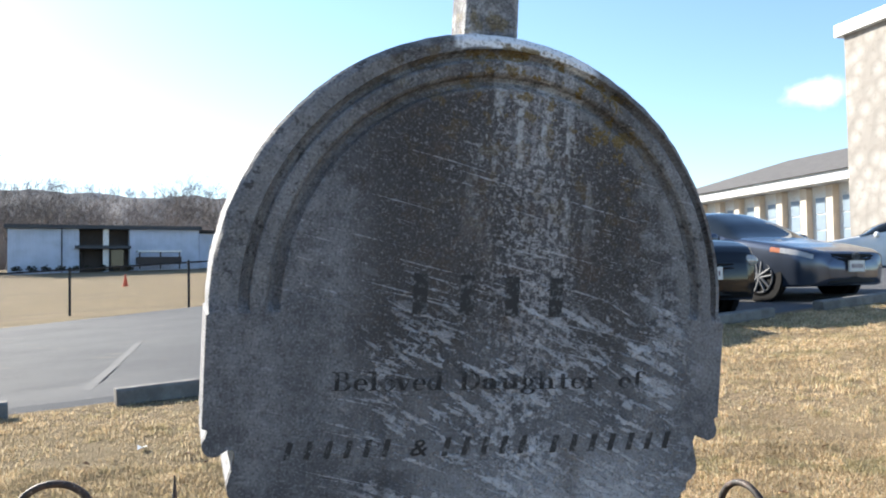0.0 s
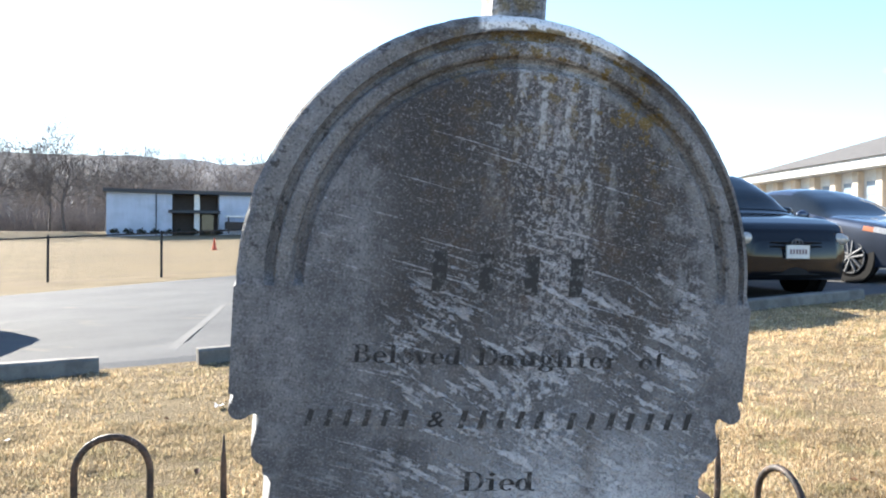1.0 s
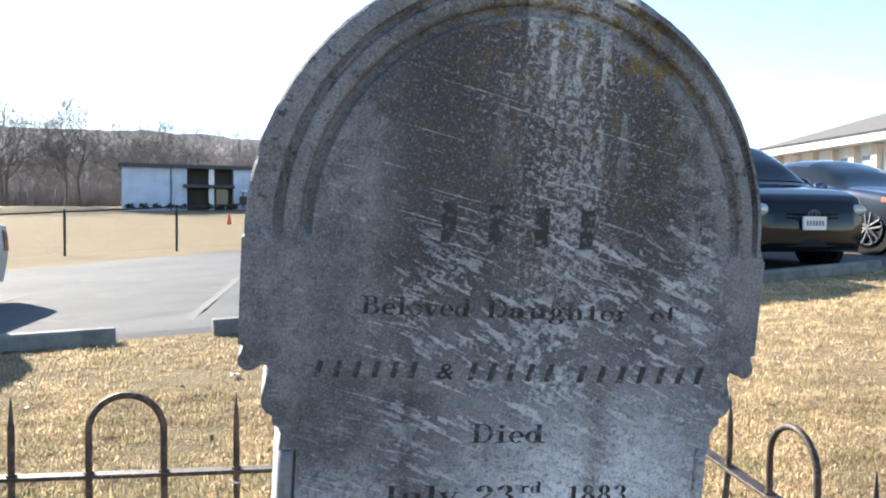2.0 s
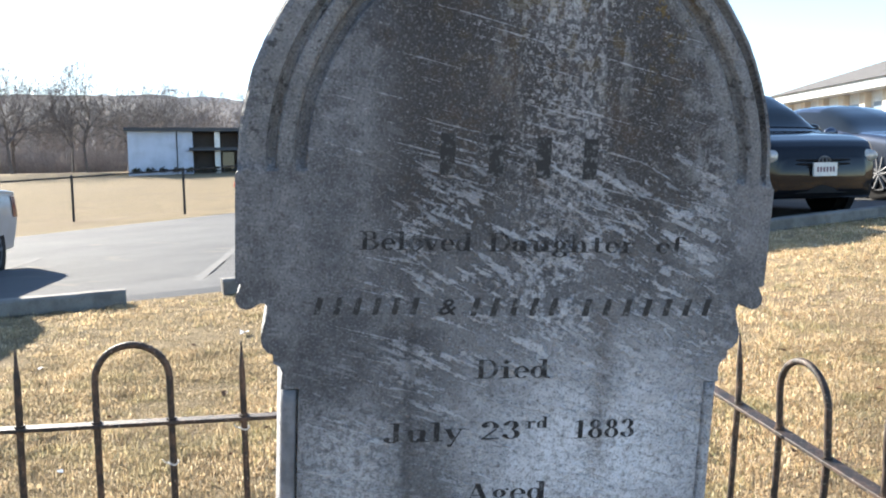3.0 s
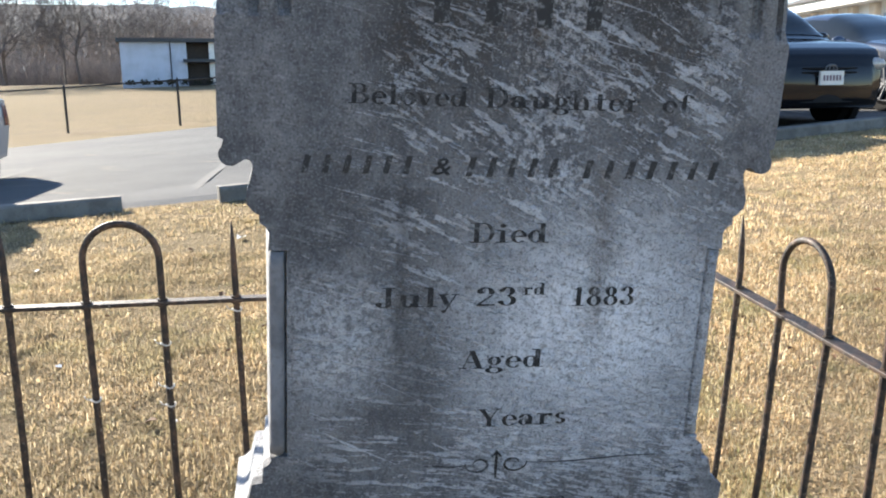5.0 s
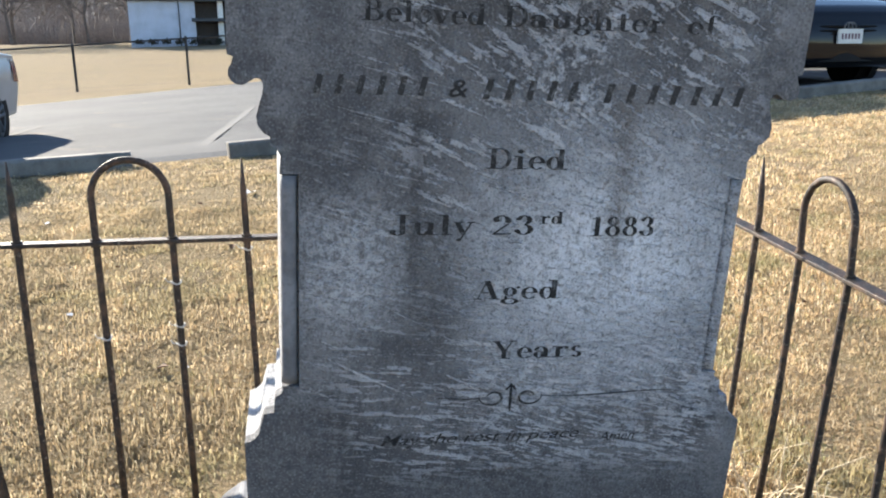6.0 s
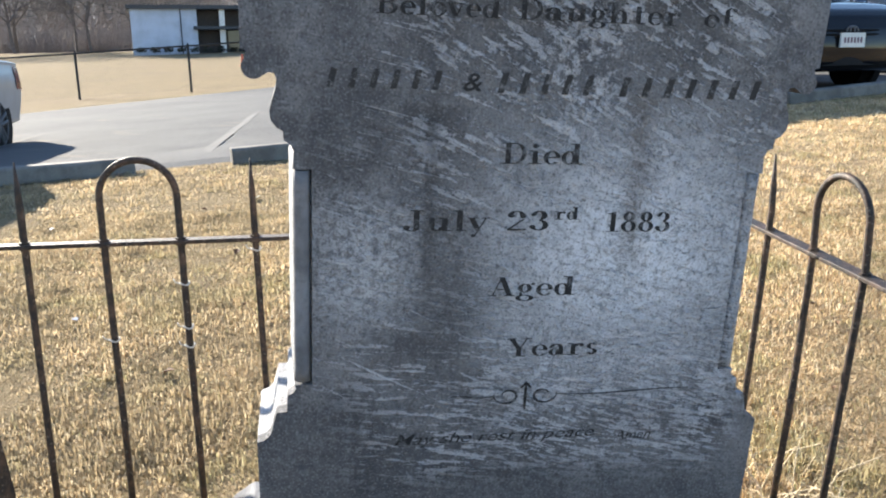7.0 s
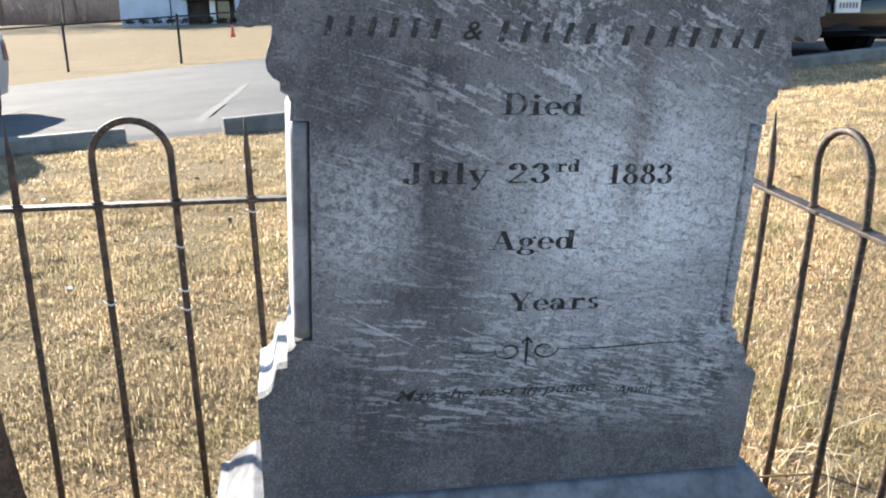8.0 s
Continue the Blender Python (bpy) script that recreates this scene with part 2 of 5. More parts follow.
        # the moulding is paler than the panel, grimy in flecks
        colour = m.mix(times(m.step(rad, 0.252, 0.264), m.step(v, 0.58, 0.60), m.step(plus(mid, about(grit, 0.5)), 0.35, 0.6, 0.7, 0.15)), colour, (0.25, 0.245, 0.245))
        flecks = times(m.step(plus(m.noise(60, 4, 0.7), about(grit, 0.3)), 0.57, 0.63), m.step(rad, 0.258, 0.27), m.step(v, 0.6, 0.62), 0.75)
        colour = m.mix(flecks, colour, (0.035, 0.034, 0.034))
        colour = m.mix(bare, colour, (0.80, 0.80, 0.82))
        spots = times(m.step(plus(m.noise(42, 3, 0.6), about(fine, 0.25)), 0.545, 0.59), m.step(v, 0.60, 0.80), m.step(x, -0.20, 0.06), m.step(x, 0.16, 0.23, 1.0, 0.0), m.step(ragged, 0.318, 0.314))
        colour = m.mix(times(spots, m.step(ragged, 0.20, 0.275, 0.4, 1.0), 0.9), colour, (0.16, 0.105, 0.022))
        # cleaner sides, lightened further to read as sunlit, most of all low down
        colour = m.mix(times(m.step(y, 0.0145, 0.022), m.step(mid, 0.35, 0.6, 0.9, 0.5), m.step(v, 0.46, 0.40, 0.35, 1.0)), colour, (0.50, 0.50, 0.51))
    else:
        colour = m.mix(m.step(mid, 0.4, 0.7), colour, (0.40, 0.40, 0.40))
        colour = m.mix(times(m.step(m.noise(24, 4), 0.52, 0.62), 0.75), colour, (0.14, 0.10, 0.035))
        colour = m.mix(times(m.step(grit, 0.55, 0.63), 0.8), colour, (0.05, 0.047, 0.045))
    # pin-holes and grains all over
    colour = m.mix(times(m.step(specks, 0.56, 0.63), 0.55), colour, (0.045, 0.043, 0.044))
    colour = m.mix(times(m.step(m.noise(150, 2), 0.58, 0.66), 0.45), colour, (0.06, 0.058, 0.058))
    colour = m.mix(times(m.step(specks, 0.44, 0.38), 0.16), colour, (0.62, 0.62, 0.64))
    pits = m.step(m.cells(300), 0.05, 0.22)
    return m.done(colour, plus(times(fine, 0.6), times(pits, 0.4), relief, mid), 0.0032, 0.95)


def clean_side(name, light=(0.30, 0.30, 0.32), dull=(0.17, 0.17, 0.185)):
    """Paler, little weathered marble of plinth and edges."""
    m = Nodes(name, 0.7, 0.0, 0.3)
    colour = m.mix(m.step(m.noise(16, 6, 0.65), 0.35, 0.68), light, dull)
    colour = m.mix(m.math("MULTIPLY", m.step(m.noise(120, 3), 0.55, 0.65), 0.5), colour, (0.12, 0.12, 0.125))
    return m.done(colour, m.noise(150, 5, 0.7), 0.0012, 0.6)


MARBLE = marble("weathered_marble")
SHAFT_STONE = marble("lichened_marble", False)
PLINTH_STONE = clean_side("plinth_marble", (0.19, 0.195, 0.21), (0.075, 0.077, 0.087))
BEAD_STONE = clean_side("bead_marble", (0.21, 0.212, 0.23), (0.10, 0.10, 0.11))



# dark of the cut letters is put into the colour; pieces lie flat
def letter_dark(name, lo=0.50, hi=0.66, dark=(0.028, 0.027, 0.028), pale=(0.15, 0.15, 0.158)):
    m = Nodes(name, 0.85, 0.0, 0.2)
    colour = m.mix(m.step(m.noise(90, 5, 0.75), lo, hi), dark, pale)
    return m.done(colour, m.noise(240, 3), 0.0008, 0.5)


CUT = letter_dark("cut_letter_dark")
WORN_CUT = letter_dark("worn_letter_dark", 0.51, 0.64, (0.040, 0.039, 0.040), (0.19, 0.187, 0.192))


def rusty_iron(name):
    m = Nodes(name, 0.6, 0.1, 0.4)
    colour = m.mix(m.step(m.noise(45, 6, 0.7), 0.4, 0.66), (0.022, 0.018, 0.016), (0.085, 0.052, 0.036))
    colour = m.mix(m.step(m.noise(140, 3), 0.62, 0.7), colour, (0.17, 0.14, 0.115))
    return m.done(colour, m.noise(180, 5, 0.7), 0.0012, 0.8)


IRON = rusty_iron("rusted_wrought_iron")


def grass_ground(name):
    m = Nodes(name, 0.98, 0.0, 0.05)
    colour = m.mix(m.step(m.noise(1.1, 5, 0.6), 0.35, 0.68), (0.38, 0.285, 0.17), (0.29, 0.215, 0.13))
    colour = m.mix(m.math("MULTIPLY", m.step(m.noise(9, 5, 0.7), 0.5, 0.68), 0.6), colour, (0.20, 0.14, 0.075))
    colour = m.mix(m.math("MULTIPLY", m.step(m.noise(2.3, 4, 0.6), 0.58, 0.72), 0.45), colour, (0.12, 0.12, 0.045))
    colour = m.mix(m.math("MULTIPLY", m.step(m.noise(60, 4, 0.7), 0.5, 0.7), 0.6), colour, (0.40, 0.32, 0.20))
    side = m.axes()[0]
    dull = m.step(m.math("ADD", side, m.math("MULTIPLY", m.noise(0.9, 5, 0.65), 3.2)), 0.2, 1.6, 1.0, 0.0)
    colour = m.mix(m.math("MULTIPLY", dull, 0.6), colour, (0.19, 0.155, 0.095))
    colour = m.mix(m.math("MULTIPLY", m.step(m.noise(0.16, 5, 0.65, m.moved((1, 3.5, 1), (0, 0, -10))), 0.48, 0.62), 0.55), colour, (0.215, 0.165, 0.115))
    return m.done(colour, m.math("ADD", m.noise(40, 5, 0.75), m.noise(8, 4)), 0.03, 1.0)


def blades_mat(name):
    m = Nodes(name, 0.8, 0.0, 0.25)
    r = m.island()
    ramp = m.add("ShaderNodeValToRGB")
    keys = ((0.0, (0.38, 0.27, 0.155)), (0.25, (0.62, 0.45, 0.255)), (0.6, (0.78, 0.61, 0.38)), (0.86, (0.86, 0.74, 0.54)), (0.955, (0.29, 0.28, 0.12)))
    for k, (at, c) in enumerate(keys):
        e = ramp.color_ramp.elements[k] if k < 2 else ramp.color_ramp.elements.new(at)
        e.position, e.color = at, (*c, 1)
    m.link(r, ramp.inputs["Fac"])
    patch = m.mix(m.math("MULTIPLY", m.step(m.noise(1.6, 4, 0.6), 0.47, 0.62), 0.5), ramp.outputs["Color"], (0.30, 0.24, 0.15))
    patch = m.mix(m.math("MULTIPLY", m.step(m.noise(2.7, 4, 0.6, m.moved((1, 1, 1), (0, 0, 0), (7, 3, 0))), 0.52, 0.62), 0.42), patch, (0.27, 0.27, 0.12))
    patch = m.mix(m.math("MULTIPLY", m.step(m.noise(7, 3, 0.6), 0.56, 0.68), 0.36), patch, (0.25, 0.18, 0.105))
    side = m.axes()[0]
    dull = m.step(m.math("ADD", side, m.math("MULTIPLY", m.noise(0.9, 5, 0.65), 3.2)), 0.2, 1.6, 1.0, 0.0)
    patch = m.mix(m.math("MULTIPLY", m.math("MULTIPLY", dull, m.step(m.noise(5, 4, 0.7), 0.30, 0.6)), 0.66), patch, (0.25, 0.205, 0.130))
    m.done(patch)
    through_, both = m.add("ShaderNodeBsdfTranslucent"), m.add("ShaderNodeMixShader")
    m.link(patch, through_.inputs["Color"])
    both.inputs["Fac"].default_value = 0.6
    m.link(m.shader.outputs[0], both.inputs[1])
    m.link(through_.outputs[0], both.inputs[2])
    m.link(both.outputs[0], m.tree.nodes["Material Output"].inputs["Surface"])
    return m.mat


def asphalt(name):
    m = Nodes(name, 0.92, 0.0, 0.1)
    colour = m.mix(m.step(m.noise(0.5, 5, 0.6), 0.3, 0.7), (0.088, 0.089, 0.093), (0.118, 0.118, 0.119))
    colour = m.mix(m.math("MULTIPLY", m.step(m.noise(3.0, 6, 0.7, m.moved((1, 3, 1), (0, 0, 30))), 0.52, 0.72), 0.5), colour, (0.10, 0.10, 0.103))
    colour = m.mix(m.math("MULTIPLY", m.step(m.noise(0.9, 4, 0.6, m.moved((1, 4, 1), (0, 0, 25))), 0.6, 0.72), 0.45), colour, (0.20, 0.17, 0.135))
    colour = m.mix(m.math("MULTIPLY", m.step(m.noise(150, 2), 0.5, 0.7), 0.4), colour, (0.21, 0.21, 0.205))
    return m.done(colour, m.noise(130, 3), 0.006, 0.7)


def concrete(name):
    m = Nodes(name, 0.85, 0.0, 0.3)
    colour = m.mix(m.step(m.noise(5, 6, 0.65), 0.35, 0.7), (0.19, 0.182, 0.168), (0.105, 0.10, 0.093))
    colour = m.mix(m.math("MULTIPLY", m.step(m.noise(70, 3), 0.55, 0.7), 0.6), colour, (0.11, 0.10, 0.095))
    return m.done(colour, m.noise(60, 6, 0.7), 0.006, 0.8)


GRASS, BLADES, ASPHALT, CONCRETE = grass_ground("dormant_grass"), blades_mat("dry_blades"), asphalt("worn_asphalt"), concrete("weathered_concrete")
PAINT_LINE = plain("faded_line_paint", (0.104, 0.104, 0.104), 0.95, vary=0.1, scale=9)


# ---- ground sheet and parking lot ----
def sheet(name, xs, ys, height, material, keep=None):
    verts = [(x, y, height(x, y)) for y in ys for x in xs]
    n = len(xs)
    faces = [(j * n + i, j * n + i + 1, (j + 1) * n + i + 1, (j + 1) * n + i) for j in range(len(ys) - 1) for i in range(n - 1)]
    data = bpy.data.meshes.new(name)
    data.from_pydata(verts, [], faces)
    data.polygons.foreach_set("use_smooth", [True] * len(faces))
    data.materials.append(material)
    return new(name, data)


def spread(lo, hi, near, n):
    """Coordinates from lo to hi, dense near 'near'."""
    k = np.linspace(-1, 1, n)
    s = np.sign(k) * np.abs(k) ** 3
    return [near + (hi - near) * a if a > 0 else near + (near - lo) * a for a in s.tolist()]


def bumpy(x, y):
    near = 1 - ease(6, 14, math.hypot(x, y))
    return ground_z(x, y) + near * 0.022 * noise.noise(Vector((x * 1.7, y * 1.7, 0.3))) + near * 0.010 * noise.noise(Vector((x * 6, y * 6, 4.0)))


def row_point(u, w):
    """A place u metres along the row of wheel stops and w metres behind it."""
    return ROW_X * u - ROW_Y * w, 7.95 + ROW_Y * u + ROW_X * w


def lot_far(u):
    x = ROW_X * u
    return 11.2 + 0.02 * max(-u, 0) * 3.2 + max(u + 6, 0) * 0.55


ground = sheet("ground", spread(-2500, 2500, 0, 181), spread(-800, 3500, 4, 181), bumpy, GRASS)
tagged(ground, "dormant straw-coloured lawn and field sloping up to one side", "ground", kind="structure")

lot_verts, lot_faces, NU, NW = [], [], 90, 34
for i in range(NU + 1):
    u = -26 + 66 * i / NU
    for j in range(NW + 1):
        edge = 0.10 * noise.noise(Vector((u * 0.9, 0, 7))) + 0.03 * noise.noise(Vector((u * 5, 0, 2)))
        w = edge + (lot_far(u) - edge) * j / NW
        px_, py_ = row_point(u, w)
        lot_verts.append((px_, py_, bumpy(px_, py_) + (-0.03 if j in (0, NW) else 0.022)))
for i in range(NU):
    for j in range(NW):
        a = i * (NW + 1) + j
        lot_faces.append((a, a + NW + 1, a + NW + 2, a + 1))
lot_data = bpy.data.meshes.new("parking_lot")
lot_data.from_pydata(lot_verts, [], lot_faces)
lot_data.materials.append(ASPHALT)
lot = tagged(new("parking_lot", lot_data), "worn grey asphalt parking lot with faded stripes", "parking lot", kind="structure")

for u in (-14.6, -11.8, -9.0, -6.2, -3.37, -0.55, 2.25, 5.05, 7.85):
    verts, faces = [], []
    for k in range(13):
        w = 0.9 + 4.6 * k / 12
        for du in (-0.05, 0.05):
            qx, qy = row_point(u + 0.255 * w + du, w)
            verts.append((qx, qy, bumpy(qx, qy) + 0.027))
    faces = [(2 * k, 2 * k + 1, 2 * k + 3, 2 * k + 2) for k in range(12)]
    data = bpy.data.meshes.new("stall_line")
    data.from_pydata(verts, [], faces)
    data.materials.append(PAINT_LINE)
    tagged(new("stall_line", data), "faded white parking stall stripe on the asphalt", "stripe", "stall stripes", "structure")


# ---- gravestone ----
def arc(cx0, cz0, r, a0, a1, n):
    return [(cx0 + r * math.cos(radians(a0 + (a1 - a0) * k / n)), cz0 + r * math.sin(radians(a0 + (a1 - a0) * k / n))) for k in range(n + 1)]


DEPTH, ARCH_Z, ARCH_R = 0.14, 0.592, 0.3270
gravestone = thing("gravestone", STONE, "grey weathered marble gravestone with arched top, leaning slightly in its railing", "gravestone")


def up(outline):
    return [(x, z + STONE_BASE) for x, z in outline]


def mirrored(half):
    """A closed outline from its right half, bottom to top."""
    return half + [(-x, z) for x, z in reversed(half) if x > 1e-6]


foot_half = [(0.317, -0.142), (0.3205, 0.0)] + arc(0.3225, 0.0215, 0.0205, 262, 180, 5) + [(0.2975, 0.0385), (0.2855, 0.040), (0.285, 0.058)] + arc(0.287, 0.073, 0.0125, 255, 175, 4)
neck_top, neck_low = 0.328, 0.0735
head_half = [(0.2750, neck_top), (0.2750, 0.348), (0.2790, 0.3555), (0.2855, 0.3590), (0.2860, 0.3690), (0.2925, 0.3725)]
head_half += [(0.2985, 0.3800), (0.3000, 0.3900), (0.2970, 0.4020), (0.2935, 0.4130), (0.2922, 0.4225), (0.2945, 0.4290), (0.3000, 0.4302), (0.3060, 0.4265)]
head_half += arc(0.3155, 0.4350, 0.0125, 222, 405, 10) + [(0.3225, 0.4515), (0.3285, 0.4535), (0.3292, 0.5765), (0.3250, 0.5790)]

section = [(0.0, 0.012), (0.003, 0.0075), (0.009, 0.0035), (0.0175, 0.0030), (0.0200, 0.0095), (0.0240, 0.0135), (0.0280, 0.0120), (0.0305, 0.003), (0.0335, 0.0004),
           (0.0455, 0.0004), (0.0485, 0.003), (0.0510, 0.0100), (0.0555, 0.0125), (0.0605, 0.0090), (0.0640, 0.0012), (0.0670, 0.0)]
foot_half[-1] = (0.2765, neck_low)
head_half[0] = (0.2765, neck_top)


def die_mesh():
    """The whole upright stone in one skin: foot, neck with rebated corners, shoulders and moulded arch."""
    bm = bmesh.new()
    at = lambda x, y, z: bm.verts.new((x, y, z + STONE_BASE))
    seg, rings = 120, []
    for k in range(seg + 1):
        a = -2.3 + 184.6 * k / seg
        end = ease(0, 2.6, min(a + 2.3, 182.3 - a))
        worn = 1 - 0.25 * noise.noise(Vector((k * 0.11, 0, 0)))
        nick = 0.0012 * noise.noise(Vector((k * 0.35, 3, 0))) + 0.0008 * noise.noise(Vector((k * 1.3, 8, 0)))
        rings.append([at((ARCH_R + (nick if i < 2 else 0) - d) * math.cos(radians(a)) + (0.013 if i > 2 else 0.0), y * end * worn, ARCH_Z + (ARCH_R + (nick if i < 2 else 0) - d) * math.sin(radians(a))) for i, (d, y) in enumerate(section)])
    rear_arch = [at(r[0].co.x, DEPTH, r[0].co.z - STONE_BASE) for r in rings]
    for k, (a, b) in enumerate(zip(rings, rings[1:])):
        for i in range(len(section) - 1):
            bm.faces.new((a[i], b[i], b[i + 1], a[i + 1]))
        bm.faces.new((rear_arch[k], rear_arch[k + 1], b[0], a[0]))
    front, rear = {}, {}
    for s in (1, -1):
        f_foot = [at(s * x, 0, z) for x, z in foot_half]
        r_foot = [at(s * x, DEPTH, z) for x, z in foot_half]
        f_head = [at(s * x, 0, z) for x, z in head_half]
        r_head = [at(s * x, DEPTH, z) for x, z in head_half]
        inner = [at(s * 0.256, 0, z) for z in (neck_low, neck_top)]
        deep = [at(s * 0.256, 0.022, z) for z in (neck_low, neck_top)]
        side = [at(s * 0.2765, 0.022, z) for z in (neck_low, neck_top)]
        r_foot[-1].co.x = r_head[0].co.x = s * 0.2815
        ring_end, rear_end = (rings[0], rear_arch[0]) if s > 0 else (rings[-1], rear_arch[-1])
        for f, r in ((f_foot, r_foot), (f_head + [ring_end[0]], r_head + [rear_end])):
            for k in range(len(f) - 1):
                bm.faces.new((f[k], f[k + 1], r[k + 1], r[k]))
        bm.faces.new((inner[0], inner[1], deep[1], deep[0]))
        bm.faces.new((deep[0], deep[1], side[1], side[0]))
        bm.faces.new((side[0], side[1], r_head[0], r_foot[-1]))
        bm.faces.new((f_foot[-1], inner[0], deep[0], side[0]))
        bm.faces.new((f_head[0], side[1], deep[1], inner[1]))
        front[s] = f_foot + inner + f_head + ring_end[:]
        rear[s] = r_foot + r_head
    face = bm.faces.new(front[1] + [r[-1] for r in rings[1:-1]] + list(reversed(front[-1])))
    back = bm.faces.new(rear[1] + rear_arch + list(reversed(rear[-1])))
    under = bm.faces.new((front[1][0], front[-1][0], rear[-1][0], rear[1][0]))
    bm.normal_update()
    bmesh.ops.triangulate(bm, faces=[face, back])
    return bm


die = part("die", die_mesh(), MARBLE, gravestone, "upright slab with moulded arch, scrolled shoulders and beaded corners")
soften(die, 0.0018, 2, 40)

for side in (-1, 1):
    bm = bmesh.new()
    tube(bm, [(side * 0.2668, 0.0085, STONE_BASE + z) for z in (neck_low + 0.004, neck_low + 0.02, neck_top - 0.02, neck_top - 0.002)], [0.0100, 0.0094, 0.0094, 0.0100], 12)
    part("corner_bead", bm, BEAD_STONE if side < 0 else MARBLE, gravestone, "slim round bead in the rebated corner", smooth=True)

bm = bmesh.new()
plinth = [(0.385, -STONE_BASE), (0.385, -0.205), (0.372, -0.196), (0.362, -0.178), (0.335, -0.1425)]
levels = [[(s * (x + 0.0), yy) for s, yy in ((-1, -(x - 0.327)), (1, -(x - 0.327)), (1, DEPTH + x - 0.327), (-1, DEPTH + x - 0.327))] for x, _ in plinth]
rows_ = [[bm.verts.new((x, y, z + STONE_BASE)) for x, y in lev] for lev, (_, z) in zip(levels, plinth)]
for a, b in zip(rows_, rows_[1:]):
    for k in range(4):
        bm.faces.new((a[k], a[(k + 1) % 4], b[(k + 1) % 4], b[k]))
bm.faces.new(rows_[0])
bm.faces.new(rows_[-1])
soften(part("plinth", bm, PLINTH_STONE, gravestone, "broad stepped marble plinth"), 0.004, 2)

bm = bmesh.new()
shaft = []
for z, half, deep in ((0.900, 0.0355, 0.034), (0.925, 0.0350, 0.033), (1.00, 0.0345, 0.032), (1.12, 0.0335, 0.031)):
    shaft.append([bm.verts.new((x * half - 0.003, 0.07 + y * deep, z + STONE_BASE)) for x, y in ((-1, -0.8), (-0.8, -1), (0.8, -1), (1, -0.8), (1, 0.8), (0.8, 1), (-0.8, 1), (-1, 0.8))])
for a, b in zip(shaft, shaft[1:]):
    for k in range(8):
        bm.faces.new((a[k], a[(k + 1) % 8], b[(k + 1) % 8], b[k]))
bm.faces.new(shaft[0])
bm.faces.new(shaft[-1])
part("finial_shaft", bm, SHAFT_STONE, gravestone, "square lichen-spotted shaft rising from the crown")


# ---- iron railing ----
HH, NN = Vector((0.9503, 0.3113, 0.0)), Vector((0.3082, -0.9513, 0.0))
ROD = 0.0062


def railing(name, start, way, rail0, rail1, length, spikes, hoops, label, lean=Vector((0, 0, 0))):
    """A run of railing: hairpin hoops between spikes, with a flat rail; distances run along it."""
    root = thing(name, Matrix.Translation(start), label, "railing", "railing round the grave")
    rail_z = lambda s: rail0 + (rail1 - rail0) * s / length - start.z
    side = Vector((-way.y, way.x, 0))
    bm = bmesh.new()
    ring = []
    for s in (0, length):
        p = way * s + Vector((0, 0, rail_z(s)))
        ring.append([bm.verts.new(p + side * a + Vector((0, 0, b))) for a, b in ((-0.0135, -0.0035), (0.0135, -0.0035), (0.0135, 0.0035), (-0.0135, 0.0035))])
    for k in range(4):
        bm.faces.new((ring[0][k], ring[0][(k + 1) % 4], ring[1][(k + 1) % 4], ring[1][k]))
    bm.faces.new(ring[0])
    bm.faces.new(ring[1])
    soften(part("rail", bm, IRON, root, "flat rusted top rail"), 0.0012, 1)
    for s in spikes:
        p, z = way * s, rail_z(s)
        bm = bmesh.new()
        bend = side * random.uniform(-0.006, 0.006)
        foot = way * random.uniform(-0.006, 0.006)
        tube(bm, [p + foot + lean * 1.2 + Vector((0, 0, -0.06)), p + bend + foot * 0.5 + lean * 0.6 + Vector((0, 0, 0.22)), p + Vector((0, 0, z + 0.04)), p + Vector((0, 0, z + 0.085)), p + Vector((0, 0, z + 0.142))],
             [ROD, ROD * 0.95, ROD, ROD * 0.95, 0.0012], 8)
        part("spike", bm, IRON, root, smooth=True)
    for s0, s1 in hoops:
        bm = bmesh.new()
        r, zr = (s1 - s0) / 2, (rail_z(s0) + rail_z(s1)) / 2
        top = zr + 0.142 - r
        f0, f1 = way * random.uniform(-0.006, 0.006), way * random.uniform(-0.006, 0.006)
        path = [way * s0 + f0 + lean * 1.2 + Vector((0, 0, -0.06)), way * s0 + f0 * 0.4 + side * 0.003 + lean * 0.5 + Vector((0, 0, 0.26)), way * s0 + Vector((0, 0, zr))]
        path += [way * (s0 + r - r * math.cos(radians(a))) + Vector((0, 0, top + r * math.sin(radians(a)))) for a in range(0, 181, 12)]
        path += [way * s1 + Vector((0, 0, zr)), way * s1 + f1 * 0.4 - side * 0.003 + lean * 0.5 + Vector((0, 0, 0.26)), way * s1 + f1 + lean * 1.2 + Vector((0, 0, -0.06))]
        tube(bm, path, ROD, 8)
        part("hairpin_hoop", bm, IRON, root, smooth=True)
    for s in list(spikes) + [a for h in hoops for a in h]:
        bm = bmesh.new()
        p = way * s + Vector((0, 0, rail_z(s)))
        tube(bm, [p + Vector((0, 0, -0.007)), p + Vector((0, 0, 0.007))], 0.0092, 8)
        part("collar", bm, IRON, root)
    return root


